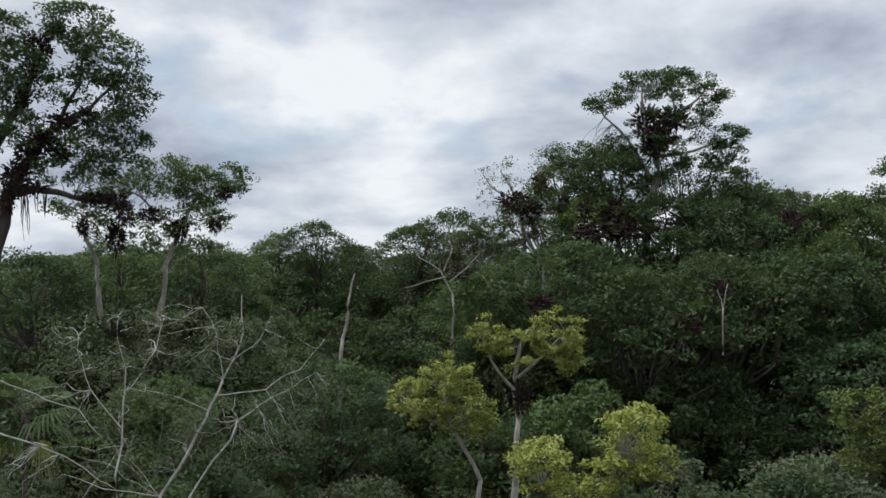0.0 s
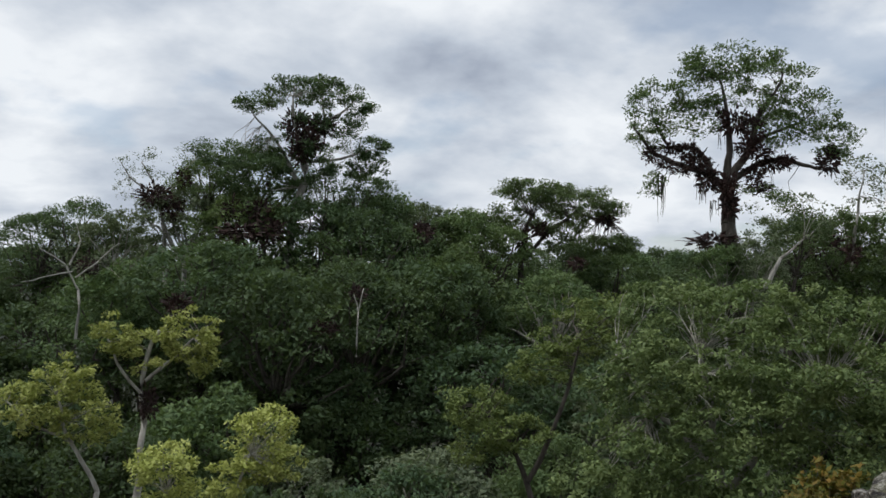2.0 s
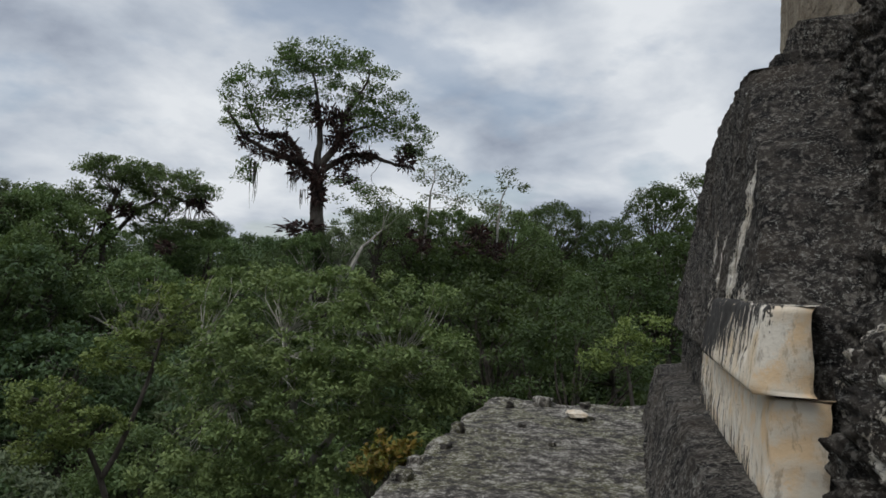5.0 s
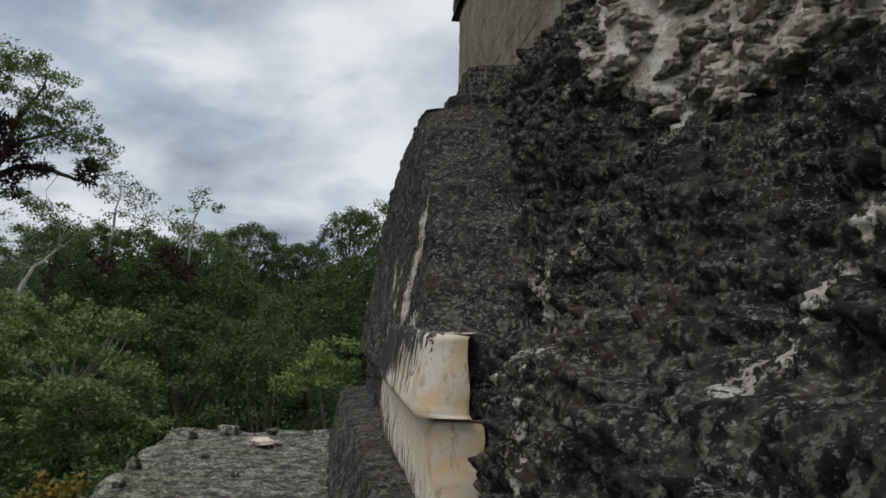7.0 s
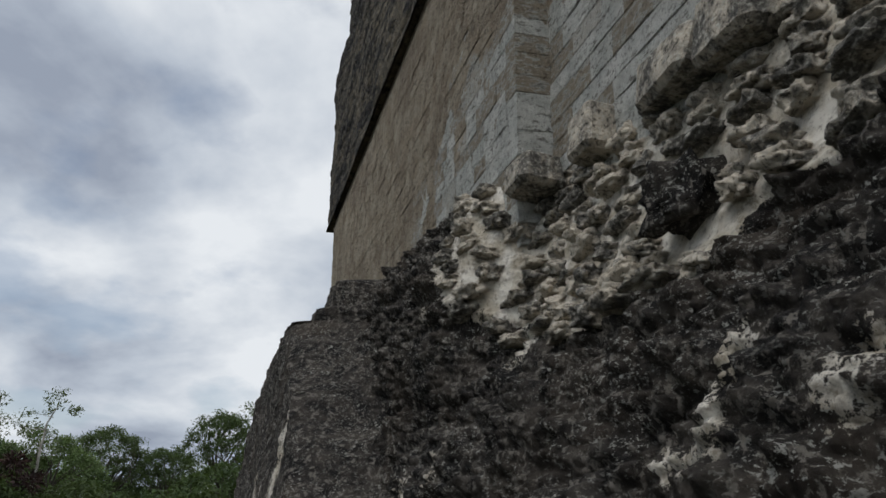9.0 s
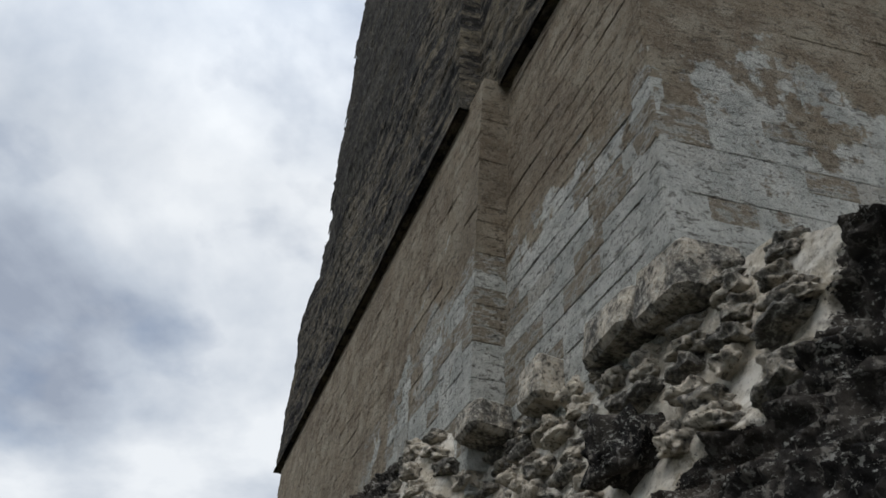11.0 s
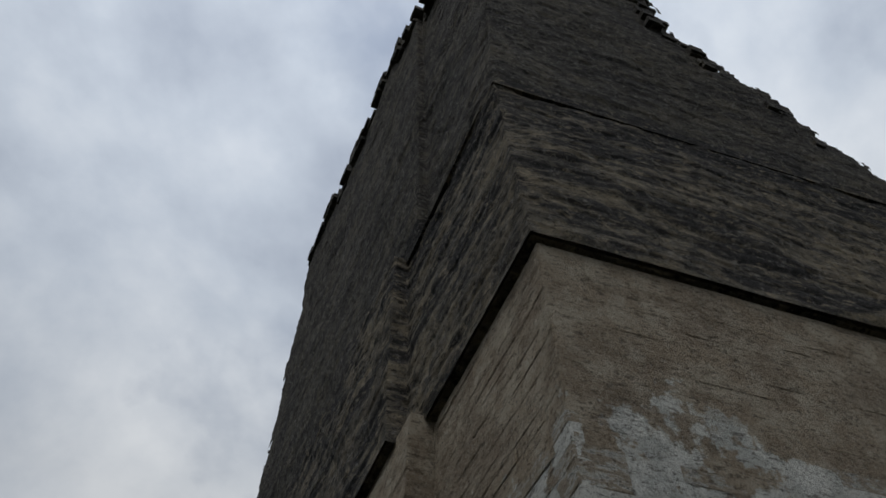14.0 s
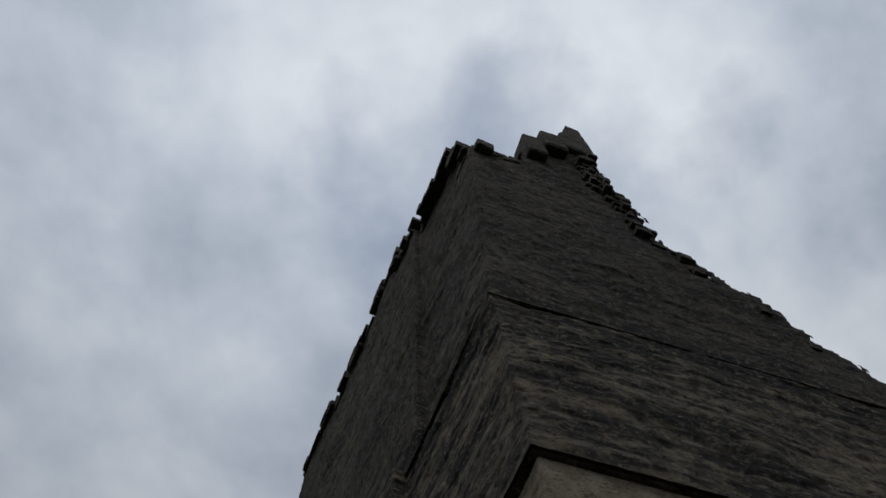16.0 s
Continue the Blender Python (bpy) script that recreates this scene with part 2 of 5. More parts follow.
def make_terrace():
    k = Nodes("worn_terrace_floor", 0.95)
    p = k.place()
    wide, mid, fine = k.noise(p, 0.8, 6), k.noise(p, 4.0, 9, 0.7), k.noise(p, 17.0, 9, 0.76)
    col = k.mix(k.span(mid, 0.42, 0.58), (0.036, 0.032, 0.028), (0.175, 0.158, 0.135))
    moss = k.math('MULTIPLY', k.span(wide, 0.46, 0.55), k.span(mid, 0.44, 0.54))
    col = k.mix(k.math('MULTIPLY', moss, 0.8), col, (0.095, 0.092, 0.036))
    col = k.mix(k.span(k.math("ADD", fine, k.math("MULTIPLY", k.math("SUBTRACT", mid, 0.5), 0.6)), 0.53, 0.60, 0, 0.8), col, (0.46, 0.44, 0.39))
    col = k.mix(k.span(fine, 0.44, 0.38, 0, 0.9), col, (0.018, 0.017, 0.016))
    n = k.bump(mid, 1.0, 0.05)
    return k.done(col, k.bump(fine, 1.0, 0.025, n))


def make_leaf(name, a, b, tip=(0.10, 0.14, 0.03)):
    k = Nodes(name, 0.6)
    k.b.inputs["Specular IOR Level"].default_value = 0.2
    g = k.node("ShaderNodeNewGeometry")
    rnd = k.node("ShaderNodeObjectInfo").outputs["Random"]
    col = k.mix(g.outputs["Random Per Island"], a, b)
    patch = k.noise(g.outputs["Position"], 0.33, 3)
    col = k.mix(k.span(patch, 0.50, 0.70, 0, 0.6), col, tip)
    col = k.mix(k.math('MULTIPLY', rnd, 0.35), col, (0.075, 0.085, 0.030))
    k.put(k.b.inputs["Base Color"], col)
    tr = k.node("ShaderNodeBsdfTranslucent", Color=k.mix(0.5, col, (0.13, 0.19, 0.03)))
    mx = k.node("ShaderNodeMixShader", Fac=0.30)
    k.put(mx.inputs[1], k.b.outputs[0])
    k.put(mx.inputs[2], tr.outputs[0])
    k.put(k.t.nodes["Material Output"].inputs[0], mx.outputs[0])
    return k.mat


def make_bark(name, a, b):
    k = Nodes(name, 0.9)
    g = k.node("ShaderNodeNewGeometry").outputs["Position"]
    m = k.node("ShaderNodeMapping", Vector=g)
    m.inputs["Scale"].default_value = (1, 1, 0.3)
    f = k.noise(m.outputs[0], 5.0, 6)
    return k.done(k.mix(k.span(f, 0.35, 0.65), a, b), k.bump(f, 0.7, 0.04))


def make_plain(name, a, b, scale=3.0, rough=0.9):
    k = Nodes(name, rough)
    f = k.noise(k.node("ShaderNodeNewGeometry").outputs["Position"], scale, 6)
    return k.done(k.mix(k.span(f, 0.35, 0.65), a, b))


RUBBLE = make_rubble()
PLASTER = make_plaster()
WALL = make_wall()
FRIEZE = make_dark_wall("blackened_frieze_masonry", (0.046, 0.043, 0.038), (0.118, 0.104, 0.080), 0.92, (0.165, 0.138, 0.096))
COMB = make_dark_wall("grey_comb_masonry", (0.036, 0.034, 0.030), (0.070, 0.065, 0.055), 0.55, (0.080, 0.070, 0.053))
FLOOR = make_terrace()
LEAF_DARK = make_leaf("dark_green_leaves", (0.046, 0.084, 0.042), (0.108, 0.165, 0.076), (0.135, 0.185, 0.072))
# darker leaf: partly a deeper green, partly canopy shade put into the colour
LEAF_DEEP_SHADED = make_leaf("deep_green_shaded_leaves", (0.032, 0.058, 0.024), (0.070, 0.108, 0.040), (0.090, 0.120, 0.042))
LEAF_MID = make_leaf("mid_green_leaves", (0.070, 0.122, 0.050), (0.165, 0.232, 0.090), (0.200, 0.250, 0.090))
LEAF_GREY = make_leaf("grey_green_leaves", (0.115, 0.148, 0.090), (0.195, 0.225, 0.132), (0.200, 0.235, 0.120))
LEAF_YELLOW = make_leaf("yellow_green_leaves", (0.340, 0.385, 0.085), (0.580, 0.600, 0.190), (0.600, 0.600, 0.200))
BARK = make_bark("brown_bark", (0.050, 0.042, 0.034), (0.110, 0.095, 0.078))
BARK_PALE = make_bark("pale_bark", (0.24, 0.22, 0.19), (0.44, 0.42, 0.37))
BARK_WHITE = make_bark("white_bark", (0.42, 0.40, 0.36), (0.72, 0.70, 0.65))
EPIPHYTE = make_plain("brown_red_bromeliad", (0.024, 0.016, 0.014), (0.066, 0.034, 0.027), 1.5, 0.7)
MOSS_HANG = make_plain("hanging_moss", (0.06, 0.06, 0.045), (0.13, 0.125, 0.09), 2.0)
EARTH = make_plain("forest_floor", (0.012, 0.014, 0.008), (0.035, 0.036, 0.018), 0.4)
FERN = make_leaf("rusty_fern_leaves", (0.10, 0.13, 0.02), (0.26, 0.15, 0.03), (0.24, 0.20, 0.03))


# ---- building blocks ----
def mesh_of(name, verts, faces, material, smooth=False):
    me = bpy.data.meshes.new(name)
    verts = np.asarray(verts, float)
    if isinstance(faces, np.ndarray):
        k = faces.shape[1]
        me.vertices.add(len(verts))
        me.vertices.foreach_set("co", verts.ravel())
        me.loops.add(faces.size)
        me.loops.foreach_set("vertex_index", faces.ravel().astype(np.int32))
        me.polygons.add(len(faces))
        me.polygons.foreach_set("loop_start", np.arange(0, faces.size, k, dtype=np.int32))
        me.update(calc_edges=True)
    else:
        me.from_pydata([tuple(v) for v in verts], [], faces)
        me.update()
    me.materials.append(material)
    me.polygons.foreach_set("use_smooth", [smooth] * len(me.polygons))
    return me


def under(name, me, parent, label="", m=None):
    """A mesh as a part of a thing."""
    ob = new(name, me)
    ob.parent = parent
    if m is not None:
        ob.matrix_basis = m
    if label:
        ob["label"] = label
    return ob


def mark(me, name, values):
    a = me.attributes.new(name, 'FLOAT', 'POINT')
    a.data.foreach_set("value", np.asarray(values, np.float32))


def fbm(p, scale, octaves=4):
    v, amp, q = 0.0, 1.0, Vector(p) * scale
    for _ in range(octaves):
        v += amp * noise.noise(q)
        q, amp = q * 2.1, amp * 0.5
    return v


def hashed(*k):
    """Repeatable random numbers in 0..1 from whole-number arrays."""
    n = np.zeros(np.broadcast(*k).shape, np.int64)
    for q, m in zip(k, (374761393, 668265263, 1442695041)):
        n = n + np.asarray(q, np.int64) * m
    n &= 0xffffffff
    n = ((n ^ (n >> 13)) * 1274126177) & 0xffffffff
    n = ((n ^ (n >> 15)) * 668265263) & 0xffffffff
    return ((n ^ (n >> 16)) & 0xffff) / 65535.0


def vnoise(x, y, z):
    """Smooth noise in -1..1 over arrays."""
    x, y, z = np.broadcast_arrays(x, y, z)
    i, j, k = np.floor(x).astype(int), np.floor(y).astype(int), np.floor(z).astype(int)
    u, v, w = x - i, y - j, z - k
    u, v, w = u * u * (3 - 2 * u), v * v * (3 - 2 * v), w * w * (3 - 2 * w)
    out = 0.0
    for a in (0, 1):
        for b in (0, 1):
            for c in (0, 1):
                out = out + (u if a else 1 - u) * (v if b else 1 - v) * (w if c else 1 - w) * hashed(i + a, j + b, k + c)
    return out * 2 - 1


def vfbm(x, y, z, octaves=3, billow=False):
    out, amp = 0.0, 1.0
    for q in range(octaves):
        n = vnoise(x + 7.3 * q, y + 3.1 * q, z + 5.7 * q)
        out = out + amp * (np.abs(n) if billow else n)
        x, y, z, amp = x * 2.07, y * 2.07, z * 2.07, amp * 0.5
    return out


def stonework(u, v, high, long, seed, warp=0.3):
    """Coursed stones over a surface: pillow height 0..1 (0 in the joints) and a random number for each stone."""
    vv = v / high + warp * vnoise(u * 0.8, v * 0.8, seed + 0.5)
    i = np.floor(vv)
    ln = long * (0.65 + 0.8 * hashed(i, seed, 3))
    uu = u / ln + hashed(i, seed, 7) * 9 + 0.25 * vnoise(u * 1.7 / long * 0.3, v * 3, seed + 4.5)
    j = np.floor(uu)
    a, b = np.abs(2 * (uu - j) - 1), np.abs(2 * (vv - i) - 1)
    return np.sqrt(np.maximum(0.0, 1 - a ** 5 - b ** 3.2)), hashed(i, j, seed)


def cobbles(x, y, seed):
    """Irregular stones packed over a surface: height 0..1 (0 in the crevices) and a random number for each stone."""
    i, j = np.floor(x), np.floor(y)
    f1 = np.full(x.shape, 9.0)
    f2, own = f1.copy(), np.zeros(x.shape)
    for a in (-1, 0, 1):
        for b in (-1, 0, 1):
            p, q = i + a, j + b
            d = np.hypot(p + 0.1 + 0.8 * hashed(p, q, seed) - x, q + 0.1 + 0.8 * hashed(p, q, seed + 5) - y)
            near = d < f1
            f2 = np.where(near, f1, np.minimum(f2, d))
            own = np.where(near, hashed(p, q, seed + 9), own)
            f1 = np.where(near, d, f1)
    return np.sqrt(np.clip((f2 - f1) * 1.7, 0, 1)), own


def grid_faces(n, m, keep=None):
    a = (np.arange(n - 1)[:, None] * m + np.arange(m - 1)[None]).ravel()
    f = np.stack([a, a + m, a + m + 1, a + 1], 1)
    return f if keep is None else f[keep.reshape(n, m)[:-1, :-1].ravel()]


def block_mesh(name, material, seed, bevel=0.06, wobble=0.03):
    """One stone of unit size, centred, its edges worn."""
    rng = random.Random(seed)
    bm = bmesh.new()
    bmesh.ops.create_cube(bm, size=1.0)
    for v in bm.verts:
        v.co += Vector([rng.uniform(-wobble, wobble) for _ in range(3)])
    bmesh.ops.bevel(bm, geom=bm.edges[:], offset=bevel, segments=1, affect='EDGES')
    me = bpy.data.meshes.new(name)
    bm.to_mesh(me)
    bm.free()
    me.materials.append(material)
    return me


def boxes_mesh(name, rows, material, skew=False):
    """Many stones joined in one mesh; rows of centre, half sizes (numpy, n x 6)."""
    rows = np.asarray(rows)
    sign = np.array([[x, y, z] for x in (-1, 1) for y in (-1, 1) for z in (-1, 1)], float)
    rng = np.random.default_rng(5)
    v = rows[:, None, :3] + sign[None] * rows[:, None, 3:]
    if skew:
        v[:, :, 0] += SKEW * (v[:, :, 1] - rows[:, None, 1])
    v += rng.uniform(-0.004, 0.004, v.shape)
    quad = np.array([[0, 1, 3, 2], [4, 6, 7, 5], [0, 4, 5, 1], [2, 3, 7, 6], [0, 2, 6, 4], [1, 5, 7, 3]])
    f = (np.arange(len(rows))[:, None, None] * 8 + quad[None]).reshape(-1, 4)
    return mesh_of(name, v.reshape(-1, 3), f, material)


# ---- ground ----
def build_ground():
    n, size = 60, 2500.0
    xs = np.sign(np.linspace(-1, 1, n)) * np.abs(np.linspace(-1, 1, n)) ** 3 * size
    v = [(x, y, -21.0 + 1.2 * fbm((x, y, 0), 0.02, 3)) for y in xs for x in xs]
    f = [(i * n + j, i * n + j + 1, (i + 1) * n + j + 1, (i + 1) * n + j) for i in range(n - 1) for j in range(n - 1)]
    g = new("ground", mesh_of("ground", v, f, EARTH, True))
    tagged(g, "dark shaded earth of the forest floor below", "ground", kind="structure")


build_ground()


# ---- terrace along the platform's foot ----
def build_terrace():
    rng = random.Random(3)
    ds = 0.06
    ss, ws = np.arange(-7.0, 14.61, ds), np.arange(1.2, 5.33, ds)
    v, top = [], len(ss) * len(ws)
    for s in ss:
        edge = 5.2 + 0.10 * fbm((s, 0, 7), 0.9, 3)
        for w in ws:
            ww = 1.2 + (w - 1.2) / 4.08 * (edge - 1.2)
            z = 0.05 * fbm((s, ww, 0), 0.7, 3) + 0.014 * fbm((s, ww, 3), 3.5, 4)
            lip = max(0.0, 1 - (edge - ww) / 0.5)
            z += lip * 0.10 * max(0, fbm((s, ww, 9), 2.2, 3)) - 0.10 * max(0, 1 - (edge - ww) / 0.12)
            e = 14.4 + 0.22 * fbm((ww, 5, 1), 0.8, 3)
            z += 0.12 * max(0.0, 1 - abs(s - e + 0.25) / 0.35) * max(0, 0.4 + fbm((s, ww, 4), 1.6, 3))
            v.append((min(s, e + 0.02 * (s - e)), ww, z))
    m, f = len(ws), []
    for i in range(len(ss) - 1):
        for j in range(m - 1):
            f.append((i * m + j, (i + 1) * m + j, (i + 1) * m + j + 1, i * m + j + 1))
    rim = [j for j in range(m - 1)] + [i * m + m - 1 for i in range(len(ss))] + [(len(ss) - 1) * m + j for j in range(m - 2, -1, -1)]
    prev = rim
    for z, grow in ((-0.35, 0.03), (-0.8, 0.10), (-2.2, 0.45), (-6.0, 1.6), (-20.9, 7.0)):
        k = len(v)
        for n_, i in enumerate(rim):
            s, w, _ = v[i]
            j = 0.06 * fbm((s, w, z), 1.3, 3)
            near_end, far_rim = n_ <= m - 1, n_ >= m - 1 + len(ss) - 1
            along = m - 1 <= n_ <= m - 1 + len(ss) - 1
            v.append((s + (grow + j if far_rim else 0) - (grow + j if near_end else 0), w + (grow + j if along else 0), z))
        new_rim = list(range(k, k + len(rim)))
        f += [(prev[q], prev[q + 1], new_rim[q + 1], new_rim[q]) for q in range(len(rim) - 1)]
        prev = new_rim
    t = new("terrace", mesh_of("terrace", v, f, FLOOR, True))
    t.matrix_world = BASE
    tagged(t, "worn grey limestone terrace floor with moss, at the platform's foot", "terrace", kind="structure")
    # loose and broken stones along the edge
    kinds = [rock_mesh("broken_stone", FLOOR, 40 + q) for q in range(4)]
    spots = [(13.9, 4.0, 0.22, 0.15), (13.6, 4.6, 0.13, 0.10), (12.6, 3.1, 0.14, 0.05), (10.6, 5.0, 0.15, 0.12), (9.2, 4.9, 0.12, 0.07),
             (8.0, 5.05, 0.16, 0.10), (7.2, 5.0, 0.20, 0.10), (14.0, 3.2, 0.12, 0.09), (11.5, 4.1, 0.08, 0.04), (10.0, 3.5, 0.07, 0.04)]
    for q, (s, w, r, h) in enumerate(spots):
        ob = new("broken_stone", kinds[q % 4])
        ob.matrix_world = BASE @ pose(s, w, h * 0.5, 0, 0, rng.uniform(0, 360)) @ Matrix.Diagonal((r, r * 0.7, h, 1))
        tagged(ob, "dark weathered broken stone lying on the terrace floor", "stone", "stones on the terrace")
    flat = new("fallen_plaster", rock_mesh("fallen_plaster", PLASTER, 77))
    flat.matrix_world = BASE @ pose(12.75, 3.3, 0.07, 0, 0, 15) @ Matrix.Diagonal((0.38, 0.20, 0.05, 1))
    tagged(flat, "pale cream slab of fallen plaster on the terrace floor", "plaster piece")


def rock_mesh(name, material, seed, detail=3, rough=0.28):
    bm = bmesh.new()
    bmesh.ops.create_icosphere(bm, subdivisions=detail, radius=1.0)
    for v in bm.verts:
        c = v.co.copy()
        c = Vector([math.copysign(abs(q) ** 0.6, q) for q in c])
        v.co = c * (0.85 + rough * fbm(c + Vector((seed * 3.1, 0, 0)), 1.5, 5))
    me = bpy.data.meshes.new(name)
    bm.to_mesh(me)
    bm.free()
    me.materials.append(material)
    me.polygons.foreach_set("use_smooth", [True] * len(me.polygons))
    return me


build_terrace()


# ---- the platform under the temple: dressed apron far off, eroded rubble near ----
RUB = ((-0.3, 2.45), (0.0, 2.30), (0.6, 2.15), (0.95, 1.78), (1.15, 1.46), (1.9, 1.36), (2.1, 1.27), (2.28, 0.98), (2.6, 0.82), (3.0, 0.66),
       (3.4, 0.36), (3.9, 0.12), (4.4, 0.02), (4.75, -0.08), (5.2, -0.3), (5.6, -0.5))
APR = ((-0.3, 2.25), (0.0, 2.18), (0.85, 1.95), (0.98, 1.90), (1.02, 1.52), (1.66, 1.50), (1.69, 1.66), (2.25, 1.56), (3.0, 1.44), (3.83, 1.34), (4.3, 1.30), (4.66, 1.22),
       (4.70, 0.92), (4.98, 0.86), (5.02, 0.72), (5.36, 0.64), (5.42, 0.40), (5.46, 0.05), (5.6, -0.4))
# the apron's far end, height by height
FAR_END = ((1.4, 13.0), (2.86, 12.4), (3.83, 11.2), (4.2, 10.6), (4.60, 10.0), (4.66, 9.2), (4.70, 8.3), (5.0, 8.1), (5.5, 7.7))
# top of the rubble along the wall, and the lower edge of the bared mortar
CREST = ((-6.0, 3.2), (-2.5, 3.6), (-1.4, 4.08), (-1.0, 4.36), (-0.7, 4.52), (-0.1, 4.66), (1.0, 4.76), (2.2, 4.76), (2.9, 4.92), (3.6, 5.05), (6.0, 5.15), (8.0, 5.25))
BARED = ((-1.2, 4.1), (-0.75, 3.68), (-0.15, 3.66), (0.0, 3.50), (1.2, 3.46), (2.1, 3.56), (3.0, 3.95), (3.4, 4.5), (3.6, 5.0))


def step_in(table, z):
    return float(np.interp(z, [a for a, _ in table], [b for _, b in table]))


BARES = ((2.08, 3.55, 0.12, 0.16, 0.8), (2.44, 2.82, 0.15, 0.14, 0.6), (-0.39, 2.46, 0.10, 0.09, 0.9), (-0.68, 2.95, 0.09, 0.16, 0.85), (-0.81, 2.77, 0.08, 0.16, 0.8), (-1.30, 2.80, 0.08, 0.12, 0.85),
         (-0.65, 2.64, 0.14, 0.04, 0.75), (3.43, 4.02, 0.12, 0.08, 0.65), (1.52, 2.2, 0.06, 0.14, 0.7), (1.26, 1.74, 0.10, 0.32, 0.55), (2.06, 1.9, 0.10, 0.26, 0.5), (-0.35, 2.24, 0.10, 0.08, 0.55), (-0.46, 2.70, 0.07, 0.09, 0.7),
         (5.35, 2.85, 0.22, 0.50, 1.0), (5.5, 2.42, 0.26, 0.30, 1.0), (4.7, 2.10, 0.45, 0.26, 1.0), (6.6, 2.6, 0.2, 0.3, 0.8), (7.9, 2.75, 0.2, 0.3, 0.65), (7.0, 2.2, 0.25, 0.3, 0.5), (3.02, 2.50, 0.14, 0.26, 0.85))


def build_platform():
    base = new("temple_platform")
    base.matrix_world = BASE
    tagged(base, "eroded limestone temple platform black with lichen, pale mortar showing", "platform")
    qs = np.concatenate([[-14.0, -10.0, -8.0, -7.0, -6.4], np.arange(-6, -2, 0.05), np.arange(-2.0, 4.0, 0.015), np.arange(4.0, 10.01, 0.035), [10.4, 11.0, 12.0, 14.0, 18.0]])
    zs = np.concatenate([np.arange(-0.25, 0.9, 0.05), np.arange(0.9, 5.56, 0.0145)])
    backs = np.array([0.12, 0.3, 0.6, 1.0, 2.0, 8.0])
    n, rows = len(qs), len(zs) + len(backs)
    q = qs[:, None] + np.zeros((1, rows))
    z = np.concatenate([zs, np.full(len(backs), zs[-1])])[None] + np.zeros((n, 1))
    behind = np.concatenate([np.zeros(len(zs)), backs])[None]
    off = np.maximum(0.0, np.maximum(q - 10.0, -6.0 - q))
    qq = np.clip(q, -6.0, 10.0)
    pick = lambda table, at: np.interp(at, [r[0] for r in table], [r[1] for r in table])
    clip = lambda v_: np.clip(v_, 0.0, 1.0)
    far = pick(FAR_END, z) + 0.10 * vfbm(z * 2.2, 3.0, 1.0)
    s = np.where(qq < 4, qq, 4 + (qq - 4) / 6 * (far - 4))
    low = pick(CREST, s) + 0.06 * vfbm(s * 1.7, 3.0, 3.0)
    turn = np.maximum(3.04, 2.95 + np.maximum(0.0, z - 1.75) * 1.15 + 0.10 * vfbm(0.0, z * 2.0, 2.0))
    turn = np.where(z > 4.66, np.maximum(turn, 7.15), turn)
    f = clip((s - turn) / np.where(z > 4.66, 0.35, 0.05 + 0.25 * np.maximum(0, z - 2.2)))
    f = f * f * (3 - 2 * f)
    wr, wa = pick(RUB, z), pick(APR, z)
    out = clip((s - 2.1) / 0.9)
    wr = wr + 0.45 * out * out * (3 - 2 * out) * clip(z - 3.0)
    w = wr + (wa - wr) * f
    bare = np.zeros_like(s)
    for bs, bz, rs, rz, k in BARES:
        bare = np.maximum(bare, k * (1.05 - 0.55 * (((s - bs) / rs) ** 2 + ((z - bz) / rz) ** 2)))
    field = clip((z - pick(BARED, s) + 0.10 * vfbm(s * 3, z * 4, 8.0)) / 0.10) * clip((s + 1.18 + 0.2 * vnoise(s * 3, z * 5, 2.0)) / 0.12) * clip((3.55 - s) / 0.2)
    bare = np.maximum(bare, 1.5 * field)
    # flat rounded stones in rough courses, eaten into lumps, with ledges between
    bend = 0.5 * vfbm(s * 2.0, w * 2.0, z * 3.0)
    pil, rnd = cobbles(s * 3.6 + bend, z * 8.0 + bend, 11)
    pil2, rnd2 = cobbles(s * 8.5 - bend, z * 17.0 + bend, 17)
    ledge = vnoise(s * 0.9, 0.0, z * 3.5) * 0.07 + vnoise(s * 2.6 + 9, 2.0, z * 9.0) * 0.035
    lump = vfbm(s * 1.1, w * 1.1, z * 1.4, 2) * 0.09 + (vfbm(s * 5.0, w * 5.0, z * 9.0, 4, True) - 0.45) * 0.085
    d = ledge + lump + 0.09 * pil * (0.1 + 1.1 * rnd) + 0.045 * pil2 * rnd2 + 0.022 * vfbm(s * 17, w * 17, z * 25, 2, True) - 0.065
    d = d * (1 - 0.85 * field) - 0.03 * field
    apron = 0.018 * vfbm(s * 3, w * 3, z * 3) + 0.03 * vfbm(s * 0.8, w, z * 0.8, 2) + 0.034 * (vfbm(s * 6, w, z * 9, 4, True) - 0.5) + 0.022 * vnoise(s * 8.0, 1.0, z * 0.9)
    d = d * (1 - f) + f * apron
    beside = np.maximum(0.0, 1 - np.abs(s - 2.75) / 0.70) * clip((2.5 - z) / 0.5) * clip((z - 0.35) / 0.4) * (1 - f)
    w = w - (0.42 + 0.40 * clip((1.8 - z) / 0.2)) * np.minimum(1.0, 2 * beside)
    d = d * (1 - 0.6 * np.minimum(1.0, 2 * beside)) * np.where(behind > 0, 0.3, 1.0)
    over = np.maximum(0.0, z - low)
    w = w - behind - over * 1.3 * (1 - f)
    zz = z - over * 0.85 * (1 - f)
    ow = w + d * 0.9
    ow = np.where((s > 0.0) & (s < 2.95) & (z > 0.95) & (z < 1.66), np.minimum(ow, 2.17 - 0.119 * (s + 2.9)), ow)
    v = np.stack([s + 0.10 * d * (1 - f), ow - off, zz + d * 0.25 * (1 - f)], 2).reshape(-1, 3)
